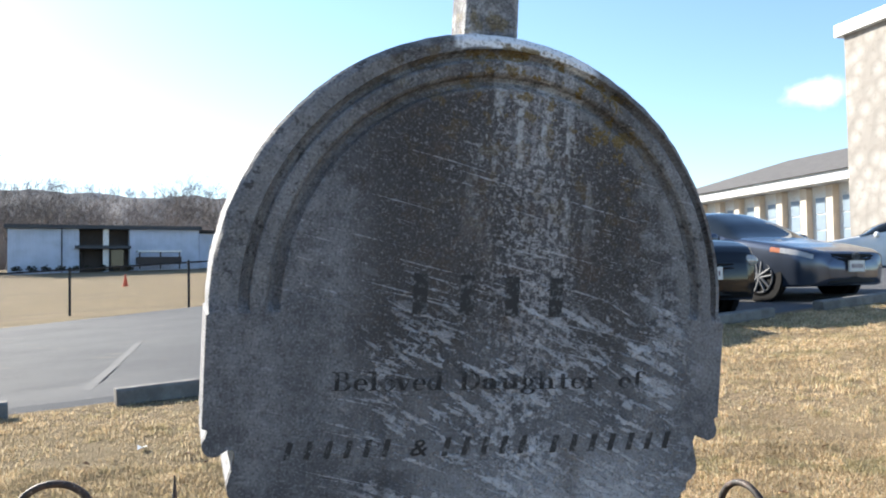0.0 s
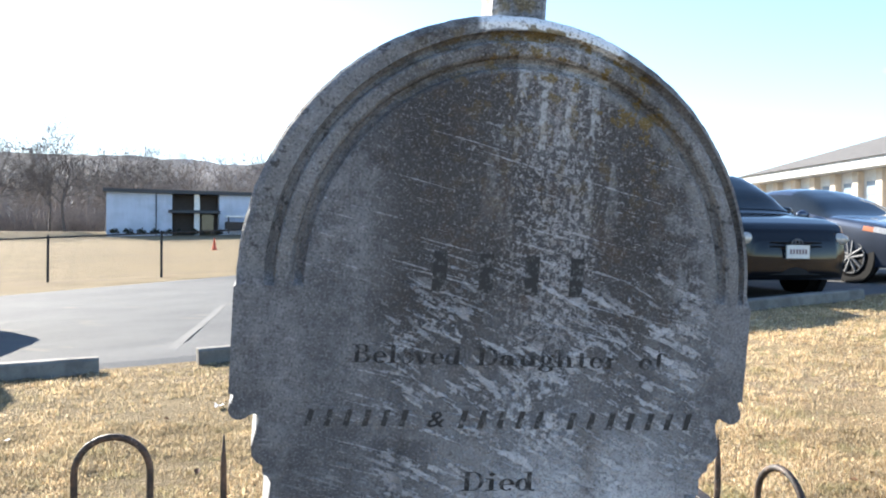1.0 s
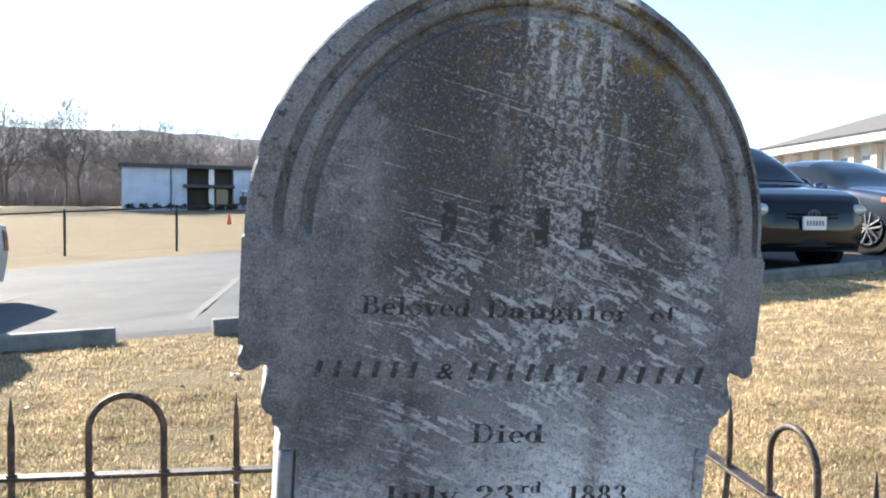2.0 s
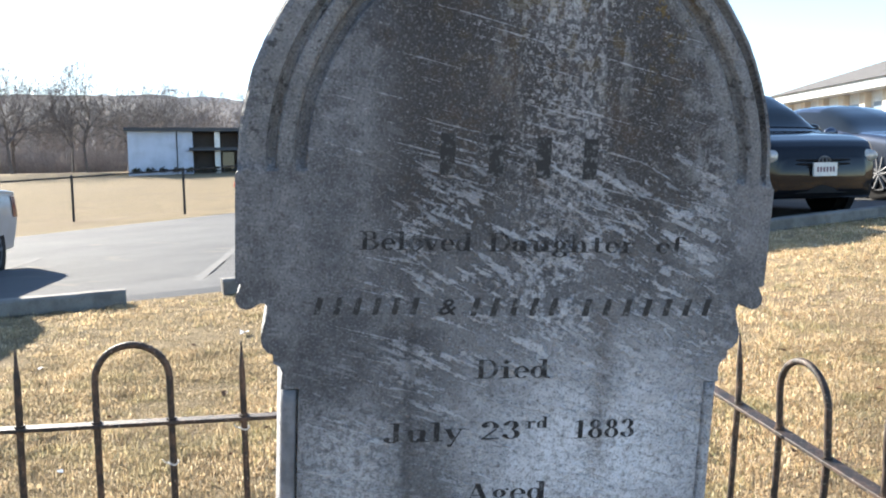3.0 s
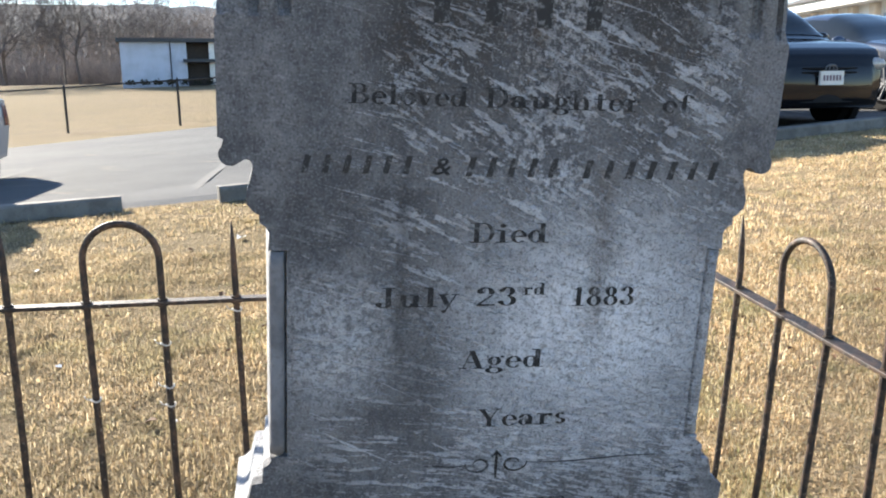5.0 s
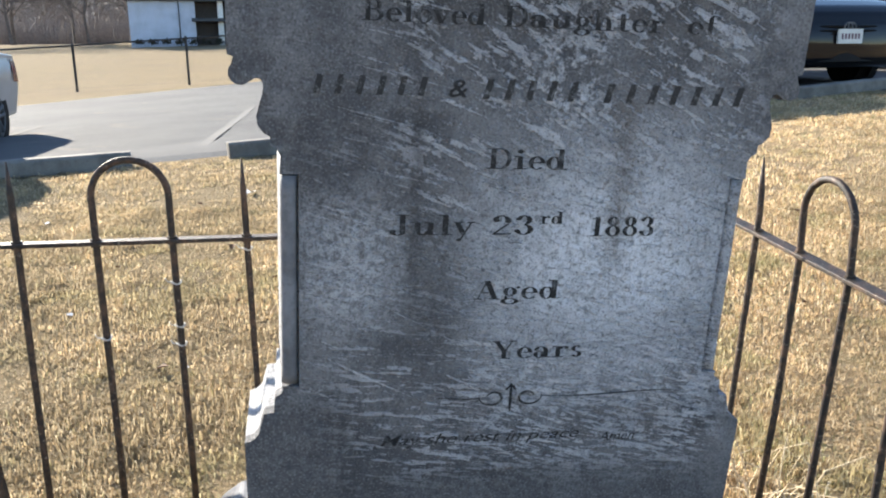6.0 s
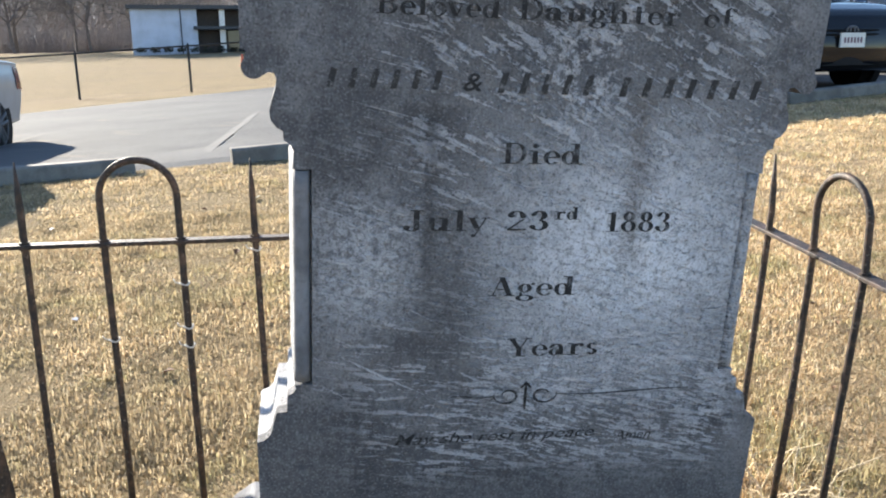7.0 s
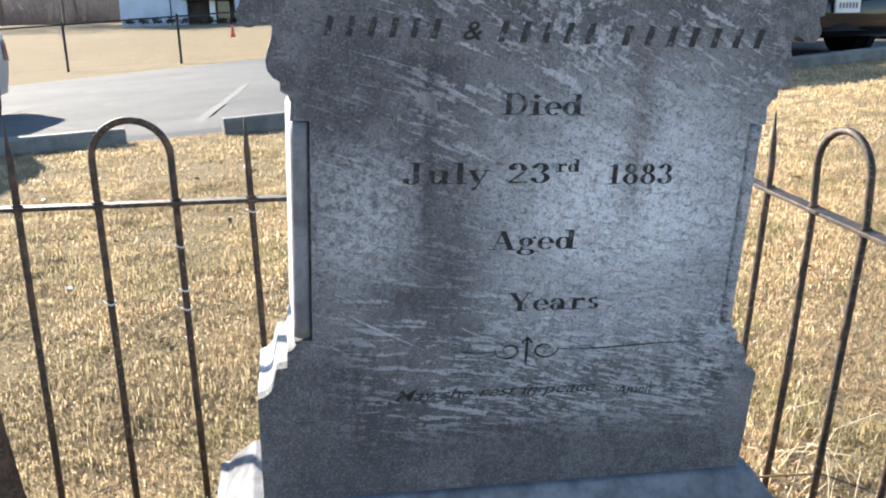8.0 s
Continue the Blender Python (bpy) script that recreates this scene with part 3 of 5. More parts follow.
GZ = 0.10
fl4 = Vector((-0.4655, 1.4133, GZ))
corner = fl4 + HH * 0.945
pitch_ = 0.1265
left_post = fl4 - HH * 0.475
back_start = left_post
at4 = 0.475
railing("railing", back_start, HH, 0.682, 0.659, 0.475 + 0.945, [at4, at4 - 3 * pitch_, at4 + 3 * pitch_, at4 + 6 * pitch_],
        [(at4 - 2 * pitch_, at4 - pitch_), (at4 + pitch_, at4 + 2 * pitch_), (at4 + 4 * pitch_, at4 + 5 * pitch_)], "rusted iron hairpin railing with spikes behind the gravestone")
fr2 = Vector((0.491, 1.480, GZ))
right_start = fr2 - NN * 0.262
railing("railing", right_start, NN, 0.668, 0.560, 1.5, [0.262 - 0.131, 0.262 + 2 * 0.131, 0.262 + 5 * 0.131, 0.262 + 8 * 0.131],
        [(0.262, 0.262 + 0.131), (0.262 + 3 * 0.131, 0.262 + 4 * 0.131), (0.262 + 6 * 0.131, 0.262 + 7 * 0.131)], "rusted iron hairpin railing beside the gravestone, its rail sagging", HH * -0.048)


# ---- wheel stops ----
def wheel_stop(u0, u1, w0, w1, label):
    ax, ay = row_point(u0, w0)
    bx, by = row_point(u1, w1)
    a, b = Vector((ax, ay, ground_z(ax, ay) + 0.03)), Vector((bx, by, ground_z(bx, by) + 0.03))
    way = (b - a)
    length = way.length
    way.normalize()
    m = way.to_track_quat("X", "Z").to_matrix().to_4x4()
    m.translation = a
    bm = bmesh.new()
    prof = [(-0.085, -0.03), (-0.08, 0.085), (-0.062, 0.105), (0.062, 0.105), (0.08, 0.085), (0.085, -0.03)]
    rings = []
    for k in range(15):
        s = length * k / 14
        rings.append([bm.verts.new((s, y + 0.004 * noise.noise(Vector((s * 4, y * 20, 1))), z + 0.004 * noise.noise(Vector((s * 5, y * 30, 9))))) for y, z in prof])
    for p, q in zip(rings, rings[1:]):
        for i in range(len(prof)):
            j = (i + 1) % len(prof)
            bm.faces.new((p[i], p[j], q[j], q[i]))
    bm.faces.new(rings[0])
    bm.faces.new(rings[-1])
    ob = new("wheel_stop", mesh_of("wheel_stop", bm, CONCRETE))
    ob.matrix_basis = m
    soften(ob, 0.008, 2)
    return tagged(ob, label, "wheel stop", "wheel stops along the lot edge")


for u0, u1, w, text in ((-5.62, -3.75, -0.06, "chipped concrete wheel stop at the lot edge, half in shade"), (-3.0, -1.15, 0.0, "chipped concrete wheel stop beside the lawn"),
                        (2.75, 4.62, -0.06, "grey concrete wheel stop before the dark car"), (5.55, 7.4, -0.06, "grey concrete wheel stop before the silver sedan")):
    wheel_stop(u0, u1, w, w, text)


# ---- inscription ----
def lettering(text, x0, x1, z_base, height, italic=0.0, weight=0.0):
    """Words cut into the face, fitted between x0 and x1 on a base line."""
    curve = bpy.data.curves.new("inscription", "FONT")
    curve.body, curve.shear, curve.offset, curve.extrude, curve.size = text, italic, weight, 0.0, 1.0
    temp = bpy.data.objects.new("temp", curve)
    scene.collection.objects.link(temp)
    data = bpy.data.meshes.new_from_object(temp.evaluated_get(bpy.context.evaluated_depsgraph_get()))
    bpy.data.objects.remove(temp)
    co = np.empty(len(data.vertices) * 3)
    data.vertices.foreach_get("co", co)
    co = co.reshape(-1, 3)
    lo, hi = co.min(0), co.max(0)
    tall = 0.72
    out = np.stack([x0 + (co[:, 0] - lo[0]) * (x1 - x0) / (hi[0] - lo[0]), np.full(len(co), -0.0005), STONE_BASE + z_base + co[:, 1] * height / tall], 1)
    # split into letters, dots going with their stems
    edges = np.empty(len(data.edges) * 2, np.int32)
    data.edges.foreach_get("vertices", edges)
    owner = np.arange(len(co))
    changed = True
    pairs = edges.reshape(-1, 2)
    while changed:
        low = np.minimum(owner[pairs[:, 0]], owner[pairs[:, 1]])
        before = owner.copy()
        np.minimum.at(owner, pairs[:, 0], low)
        np.minimum.at(owner, pairs[:, 1], low)
        changed = bool((owner != before).any())
    groups = []
    for root in np.unique(owner):
        idx = np.where(owner == root)[0]
        a, b = out[idx, 0].min(), out[idx, 0].max()
        for g in groups:
            if min(b, g[1]) - max(a, g[0]) > 0.6 * min(b - a, g[1] - g[0]) and italic == 0:
                g[0], g[1] = min(a, g[0]), max(b, g[1])
                g[2].update(idx.tolist())
                break
        else:
            groups.append([a, b, set(idx.tolist())])
    polys = [tuple(p.vertices) for p in data.polygons]
    for a, b, members in sorted(groups, key=lambda g: g[0]):
        order = sorted(members)
        to = {v: k for k, v in enumerate(order)}
        piece = bpy.data.meshes.new("letter")
        piece.from_pydata([tuple(out[v]) for v in order], [], [tuple(to[v] for v in p) for p in polys if p[0] in members])
        piece.materials.append(CUT)
        ob = new("letter", piece)
        ob.parent = gravestone
    bpy.data.meshes.remove(data)


# fat-face roman letters from stems (S), hairlines (H), bowls (O), slants (L) and drops (D); capitals are 1 high
ROMAN = {
    "o": "O .3 .31 .29 .33 0 360 W .62", "e": "O .3 .31 .28 .33 0 318;H .06 .57 .33 W .6", "l": "S .12 0 1;H 0 .42 .02;H 0 .2 .98 W .46",
    "d": "O .27 .31 .26 .33 0 360;S .42 0 1;H .3 .5 .98;H .5 .72 .02 W .74", "i": "S .12 0 .62;H 0 .42 .02;H 0 .2 .62;D .2 .86 .1 W .46",
    "u": "S .1 .12 .62;H -.02 .2 .62;O .33 .19 .23 .2 180 360;S .48 0 .62;H .38 .55 .62;H .6 .78 .02 W .8", "v": "L .1 .62 .3 0 .17;L .52 .62 .33 0 .05;H -.02 .3 .62;H .38 .64 .62 W .64",
    "y": "L .1 .62 .3 0 .17;L .52 .62 .2 -.26 .05;H -.02 .3 .62;H .38 .64 .62;D .16 -.24 .08 W .64", "a": "O .22 .19 .21 .2 0 360;S .36 .02 .46;O .27 .44 .24 .2 0 160;D .1 .48 .08;H .5 .66 .03 W .68",
    "g": "O .28 .40 .23 .24 0 360;O .28 -.12 .30 .17 0 360;L .14 .18 .16 .02 .1;D .54 .62 .07 W .62", "h": "S .12 0 1;H 0 .42 .02;H 0 .2 .98;O .4 .38 .24 .26 0 150;S .48 0 .42;H .38 .78 .02 W .82",
    "t": "S .14 .1 .86;H 0 .46 .6;O .32 .13 .19 .14 180 340 W .52", "r": "S .12 0 .62;H 0 .42 .02;H 0 .2 .62;O .42 .40 .2 .24 70 160;D .5 .54 .09 W .62",
    "f": "S .14 0 .8;H 0 .44 .02;H 0 .44 .6;O .36 .8 .22 .2 40 180;D .5 .88 .08 W .54", "s": "O .25 .47 .19 .17 20 270;O .25 .16 .2 .17 -160 90 W .5",
    "D": "S .12 0 1;H 0 .5 .98;H 0 .5 .02;O .42 .5 .38 .5 -90 90 W .88", "B": "S .12 0 1;H 0 .45 .98;H 0 .45 .02;H .2 .46 .53;O .42 .76 .25 .24 -90 90;O .44 .27 .3 .27 -90 90 W .82",
    "J": "S .3 .12 1;H .18 .58 .98;O .24 .13 .23 .15 180 360;D .1 .17 .1 W .64", "A": "L .36 1 .08 0 .05;L .36 1 .64 0 .18;H .17 .55 .35;H -.06 .22 .02;H .46 .82 .02 W .84",
    "Y": "L .12 1 .4 .45 .18;L .68 1 .45 .45 .05;S .32 0 .48;H -.04 .3 .98;H .54 .84 .98;H .18 .64 .02 W .84", "1": "S .16 0 1;H .02 .46 .02;H .04 .2 .9 W .52",
    "2": "O .27 .71 .25 .29 -20 170;L .46 .58 .06 .05 .08;H .04 .54 .07;H .04 .54 .03;D .13 .74 .09 W .62", "3": "O .25 .76 .22 .24 -90 160;O .25 .27 .26 .27 -160 90;D .1 .82 .08;D .08 .2 .09 W .58",
    "8": "O .27 .76 .21 .24 0 360;O .27 .27 .26 .28 0 360 W .6",
}


def roman(text, x0, x1, z_base, cap):
    """Upright words cut into the face, fitted between x0 and x1."""
    total = sum(float(ROMAN[c].split("W")[1]) for c in text)
    sx, pen = (x1 - x0) / total, 0.0
    for c in text:
        strokes, wide = ROMAN[c].split("W")
        verts, faces = [], []

        def quads(pairs):
            k, depth = len(verts), -0.0005 - 0.00004 * len(faces) ** 0.5
            verts.extend((x0 + (pen + px) * sx, depth, STONE_BASE + z_base + pz * cap) for pair in pairs for px, pz in pair)
            faces.extend((k + 2 * i, k + 2 * i + 1, k + 2 * i + 3, k + 2 * i + 2) for i in range(len(pairs) - 1))

        for item in strokes.split(";"):
            kind, *rest = item.split()
            q = [float(f) for f in rest]
            if kind == "S":
                quads([((q[0], q[1]), (q[0] + 0.17, q[1])), ((q[0], q[2]), (q[0] + 0.17, q[2]))])
            elif kind == "H":
                quads([((q[0], q[2] - 0.026), (q[0], q[2] + 0.026)), ((q[1], q[2] - 0.026), (q[1], q[2] + 0.026))])
            elif kind == "L":
                quads([((q[0] - q[4] / 2, q[1]), (q[0] + q[4] / 2, q[1])), ((q[2] - q[4] / 2, q[3]), (q[2] + q[4] / 2, q[3]))])
            elif kind == "D":
                quads([((q[0] + q[2] * math.cos(f), q[1] + q[2] * math.sin(f)), (q[0], q[1])) for f in (math.tau * k / 10 for k in range(11))])
            else:
                arc_ = [radians(q[4] + (q[5] - q[4]) * k / 22) for k in range(23)]
                quads([((q[0] + q[2] * math.cos(f), q[1] + q[3] * math.sin(f)), (q[0] + (q[2] - 0.155) * math.cos(f), q[1] + (q[3] - 0.045) * math.sin(f))) for f in arc_])
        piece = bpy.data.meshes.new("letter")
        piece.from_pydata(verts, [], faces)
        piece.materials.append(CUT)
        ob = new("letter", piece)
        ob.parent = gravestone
        pen += float(wide)


for words in (("Beloved", -0.190, -0.055, 0.4935, 0.0215), ("Daughter", -0.038, 0.150, 0.4935, 0.0215), ("of", 0.176, 0.214, 0.4935, 0.0215), ("Died", -0.046, 0.050, 0.3370, 0.0235),
              ("July", -0.155, -0.055, 0.2590, 0.0240), ("23", -0.036, 0.018, 0.2590, 0.0235), ("rd", 0.022, 0.052, 0.2720, 0.0150), ("1883", 0.085, 0.168, 0.2570, 0.0240),
              ("Aged", -0.050, 0.056, 0.1790, 0.0235), ("Years", -0.024, 0.092, 0.1010, 0.0235)):
    roman(*words)
lettering("&", -0.094, -0.072, 0.4165, 0.0200, 0.2, 0.01)
lettering("May she rest in peace", -0.158, 0.098, -0.0120, 0.0150, 0.35, 0.002)
lettering("Amen", 0.125, 0.175, -0.0190, 0.0130, 0.35, 0.0)


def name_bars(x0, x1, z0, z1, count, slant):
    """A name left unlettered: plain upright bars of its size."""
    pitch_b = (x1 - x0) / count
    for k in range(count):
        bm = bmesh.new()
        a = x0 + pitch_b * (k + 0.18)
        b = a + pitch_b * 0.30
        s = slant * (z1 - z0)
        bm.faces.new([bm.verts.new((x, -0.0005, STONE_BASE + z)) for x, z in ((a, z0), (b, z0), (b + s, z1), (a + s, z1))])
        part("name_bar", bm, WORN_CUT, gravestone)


name_bars(-0.110, 0.122, 0.582, 0.630, 4, 0.0)
name_bars(-0.245, -0.110, 0.4165, 0.4370, 6, 0.25)
name_bars(-0.060, 0.062, 0.4150, 0.4370, 5, 0.25)
name_bars(0.080, 0.266, 0.4145, 0.4360, 7, 0.25)

# flourish between the lines
bm = bmesh.new()


def stroke(points, wide):
    """A flat cut line on the face."""
    prev = None
    for k, (x, z) in enumerate(points):
        ax, az = points[max(k - 1, 0)]
        bx, bz = points[min(k + 1, len(points) - 1)]
        n = math.hypot(bx - ax, bz - az) or 1
        w_ = wide * (0.35 + 0.65 * math.sin(math.pi * (k + 0.5) / len(points)))
        nx, nz = -(bz - az) / n * w_, (bx - ax) / n * w_
        pair = [bm.verts.new((x + nx, -0.0005, STONE_BASE + z + nz)), bm.verts.new((x - nx, -0.0005, STONE_BASE + z - nz))]
        if prev:
            bm.faces.new((prev[0], pair[0], pair[1], prev[1]))
        prev = pair


for s in (-1, 1):
    pts = []
    for k in range(27):
        a = radians(10 - 14 * k)
        r = 0.0175 - 0.00042 * k
        pts.append((0.003 + s * (0.023 + r * math.cos(a)), 0.049 + r * math.sin(a) * 0.72))
    stroke(pts, 0.0016)
    stroke([(0.003 + s * (0.039 + (0.005 if s < 0 else 0.016) * k), 0.049 - 0.0016 * math.sin(k * 0.5)) for k in range(12)], 0.0010)
    stroke([(0.003 + s * 0.0022 * k, 0.066 - 0.0026 * k) for k in range(4)], 0.0016)
stroke([(0.003, 0.068 - 0.0044 * k) for k in range(10)], 0.0020)
part("flourish", bm, CUT, gravestone, "small cut scroll flourish")


# ---- cars ----
def glassy(name, colour=(0.012, 0.015, 0.017), rough=0.03):
    m = Nodes(name, rough, 0.0, 0.45)
    return m.done(m.mix(m.noise(2.0), colour, tuple(c * 1.6 for c in colour)))


def car_paint(name, colour, metal=0.3):
    m = Nodes(name, 0.10 + 0.25 * metal, metal, 0.3)
    m.shader.inputs["Coat Weight"].default_value = 0.5 if metal else 0.0
    m.shader.inputs["Coat Roughness"].default_value = 0.04
    return m.done(m.mix(m.step(m.noise(3.0, 5), 0.3, 0.7), colour, tuple(c * 0.85 for c in colour)))


CAR_GLASS = glassy("tinted_car_glass")
RUBBER = plain("tyre_rubber", (0.012, 0.012, 0.013), 1.0, spec=0.0)
ALLOY = plain("alloy_rim", (0.13, 0.135, 0.145), 0.6, 0.2, 0.2, spec=0.2)
BLACK_TRIM = plain("black_car_plastic", (0.010, 0.010, 0.011), 0.6, spec=0.12)
CHROME = plain("bright_trim", (0.65, 0.65, 0.67), 0.18, 0.9, 0.1)
LAMP_LENS = plain("headlamp_lens", (0.45, 0.44, 0.42), 0.12, 0.2, 0.3, 30)
AMBER = plain("amber_lens", (0.50, 0.20, 0.11), 0.15, 0.0, 0.2)
RED_LENS = plain("red_lens", (0.16, 0.03, 0.03), 0.15, 0.0, 0.2)
PLATE = plain("plate_white", (0.62, 0.62, 0.60), 0.5, 0.0, 0.1)
PLATE_BAR = plain("plate_bar", (0.16, 0.10, 0.13), 0.6)


def smooth_mix(values, x, xs):
    """Catmull-Rom through stations."""
    i = max(0, min(len(xs) - 2, next((k for k in range(len(xs) - 1) if x <= xs[k + 1]), len(xs) - 2)))
    t = (x - xs[i]) / (xs[i + 1] - xs[i])
    p0, p1, p2, p3 = (values[max(0, min(len(xs) - 1, k))] for k in (i - 1, i, i + 1, i + 2))
    m1, m2 = 0.5 * (p2 - p0) * 0.8, 0.5 * (p3 - p1) * 0.8
    return (2 * t**3 - 3 * t**2 + 1) * p1 + (t**3 - 2 * t**2 + t) * m1 + (-2 * t**3 + 3 * t**2) * p2 + (t**3 - t**2) * m2


def car(name, m, paint, stations, wheels, radius, label, lamps, plate_z, grille, glass, side_glass, bulbs=None, group="cars parked in the lot"):
    """A car: x runs back from the front bumper, y to its left, z up. Stations: x, underside, belt, top, half widths low, belt, top."""
    root = thing(name, m, label, "car", group)
    xs = [s[0] for s in stations]

    def surf(x, t):
        low, belt, top, hl, hb, ht = (smooth_mix([s[k] for s in stations], x, xs) for k in range(1, 7))
        pts = [(hl * 0.94, low), (max(hl, hb) * 1.0, low + (belt - low) * 0.55), (hb, belt), (ht, belt + (top - belt) * 0.86), (0.0, top)]
        ts = [0.0, 0.28, 0.5, 0.76, 1.0]
        y = smooth_mix([p[0] for p in pts], t, ts)
        z = smooth_mix([p[1] for p in pts], t, ts)
        return Vector((x, y, z))

    def patch(x0, x1, t0, t1, lift, nx=8, nt=5, side=1, x_shift=0.0):
        bm = bmesh.new()
        grid = []
        for i in range(nx + 1):
            row = []
            for j in range(nt + 1):
                t = t0 + (t1 - t0) * j / nt
                x = x0 + (x1 - x0) * i / nx + x_shift * (t - t0)
                p = surf(x, t)
                a, b = surf(x + 0.01, t) - surf(x - 0.01, t), surf(x, min(t + 0.01, 1)) - surf(x, t - 0.01)
                n = a.cross(b)
                n = (n.normalized() if n.length > 1e-9 else Vector((0, 0, 1)))
                if n.dot(p - Vector((x + 0.6, 0, 0.5))) < 0:
                    n = -n
                p = p + n * lift
                row.append(bm.verts.new((p.x, side * p.y, p.z)))
            grid.append(row)
        for a, b in zip(grid, grid[1:]):
            for j in range(nt):
                bm.faces.new((a[j], b[j], b[j + 1], a[j + 1]))
        return bm

    def whole(x0, x1, t0, lift, nx=8, nt=8, x_shift=0.0):
        """A patch over the middle, from one side to the other."""
        bm = patch(x0, x1, t0, 1.0, lift, nx, nt, 1, x_shift)
        geo = bmesh.ops.duplicate(bm, geom=bm.verts[:] + bm.faces[:])["geom"]
        for v in geo:
            if isinstance(v, bmesh.types.BMVert):
                v.co.y = -v.co.y
        bmesh.ops.remove_doubles(bm, verts=bm.verts, dist=0.002)
        return bm

    bm = bmesh.new()
    NX, NT, rows = 56, 16, []
    length = xs[-1]
    for i in range(NX + 1):
        x = length * (0.5 - 0.5 * math.cos(math.pi * i / NX))
        half = [surf(x, j / NT) for j in range(NT + 1)]
        rows.append([bm.verts.new(p) for p in half] + [bm.verts.new((p.x, -p.y, p.z)) for p in reversed(half[:-1])])
    for a, b in zip(rows, rows[1:]):
        for j in range(len(a)):
            k = (j + 1) % len(a)
            bm.faces.new((a[j], a[k], b[k], b[j]))
    bm.faces.new(rows[0])
    bm.faces.new(rows[-1])
    part("body", bm, paint, root, smooth=True)
    g0, g1 = glass
    part("windshield", whole(g0, g1, 0.60, 0.006), CAR_GLASS, root, "sloping tinted windshield", smooth=True)
    for side in (1, -1):
        for k, (a, b) in enumerate(side_glass):
            part("side_window", patch(a, b, 0.53, 0.72, 0.005, side=side, x_shift=0.9 if k == 0 else 0.0), CAR_GLASS, root, smooth=True)
        for (x0, x1, t0, t1, mat, nm) in lamps:
            part(nm, patch(x0, x1, t0, t1, 0.008, 6, 4, side), mat, root, smooth=True)
        if bulbs:
            bm = bmesh.new()
            bmesh.ops.create_uvsphere(bm, u_segments=16, v_segments=10, radius=1.0)
            bmesh.ops.scale(bm, vec=(0.080, 0.185, 0.088), verts=bm.verts)
            bmesh.ops.rotate(bm, cent=(0, 0, 0), matrix=Matrix.Rotation(radians(34 * side), 3, "Z"), verts=bm.verts)
            bmesh.ops.translate(bm, vec=(bulbs[0], side * bulbs[1], bulbs[2]), verts=bm.verts)
            part("headlamp", bm, LAMP_LENS, root, smooth=True)
        # door mirror
        mp = surf(g0 + 0.35, 0.5)
        bm = bmesh.new()
        bmesh.ops.create_uvsphere(bm, u_segments=12, v_segments=8, radius=1.0)
        bmesh.ops.scale(bm, vec=(0.07, 0.12, 0.075), verts=bm.verts)
        bmesh.ops.translate(bm, vec=(mp.x, side * (mp.y + 0.12), mp.z + 0.07), verts=bm.verts)
        part("door_mirror", bm, paint, root, smooth=True)
        for wx in wheels:
            wy = surf(wx, 0.2).y
            # black disc stands for the shaded hollow round the wheel
            bm = bmesh.new()
            disc = [(radius + 0.055) for _ in range(2)]
            tube(bm, [(wx, side * (wy - 0.10), radius), (wx, side * (wy - 0.012), radius)], disc, 28)
            part("wheel_arch", bm, BLACK_TRIM, root)
            wheel = new("wheel")
            wheel.parent = root
            wheel.matrix_basis = Matrix.Translation((wx, side * (wy - 0.118), radius))
            bm = bmesh.new()
            tube(bm, [(0, side * -0.1, 0), (0, side * 0.085, 0), (0, side * 0.105, 0), (0, side * 0.108, 0)], [radius, radius, radius * 0.95, radius * 0.74], 28, cap=True)
            part("tyre", bm, RUBBER, wheel, smooth=False)
            bm = bmesh.new()
            tube(bm, [(0, side * 0.105, 0), (0, side * 0.112, 0)], [radius * 0.74, radius * 0.70], 28)
            part("rim_disc", bm, BLACK_TRIM, wheel)
            bm = bmesh.new()
            for k in range(5):
                a = math.tau * k / 5 + 0.3
                dx, dz = math.cos(a), math.sin(a)
                for off in (-0.035, 0.035):
                    px1, pz1 = dx * radius * 0.68 - dz * off * 1.5, dz * radius * 0.68 + dx * off * 1.5
                    tube(bm, [(-dz * off * 0.4, side * 0.125, dx * off * 0.4), (px1, side * 0.118, pz1)], [0.022, 0.02], 6)
            tube(bm, [(0, side * 0.11, 0), (0, side * 0.14, 0)], [0.06, 0.05], 12)
            lip = [(math.cos(math.tau * k / 28) * radius * 0.70, side * 0.116, math.sin(math.tau * k / 28) * radius * 0.70) for k in range(29)]
            tube(bm, lip, 0.012, 6)
            part("rim", bm, ALLOY, wheel, "five-spoke alloy rim")
    # front: grille, lower intake, plate
    fx = lambda z_: min((surf(x / 100, t / 40).x for x in range(0, 45) for t in range(2, 40) if abs(surf(x / 100, t / 40).z - z_) < 0.03), default=0.0)
    gz0, gz1, gw = grille
    for nm, z0, z1, half, mat, out in (("grille", gz0, gz1, gw, BLACK_TRIM, 0.012), ("lower_intake", gz0 - 0.30, gz0 - 0.14, gw * 1.15, BLACK_TRIM, 0.012)):
        bm = bmesh.new()
        xf = min(fx(z0), fx(z1)) - out
        rows2 = []
        for k in range(13):
            y = -half + 2 * half * k / 12
            curve = 0.16 * (y / 0.85) ** 2
            rows2.append([bm.verts.new((xf + curve, y, z0)), bm.verts.new((xf + curve + 0.02, y, z1)), bm.verts.new((xf + curve + 0.25, y, z1)), bm.verts.new((xf + curve + 0.25, y, z0))])
        for a, b in zip(rows2, rows2[1:]):
            for j in range(4):
                bm.faces.new((a[j], a[(j + 1) % 4], b[(j + 1) % 4], b[j]))
        bm.faces.new(rows2[0])
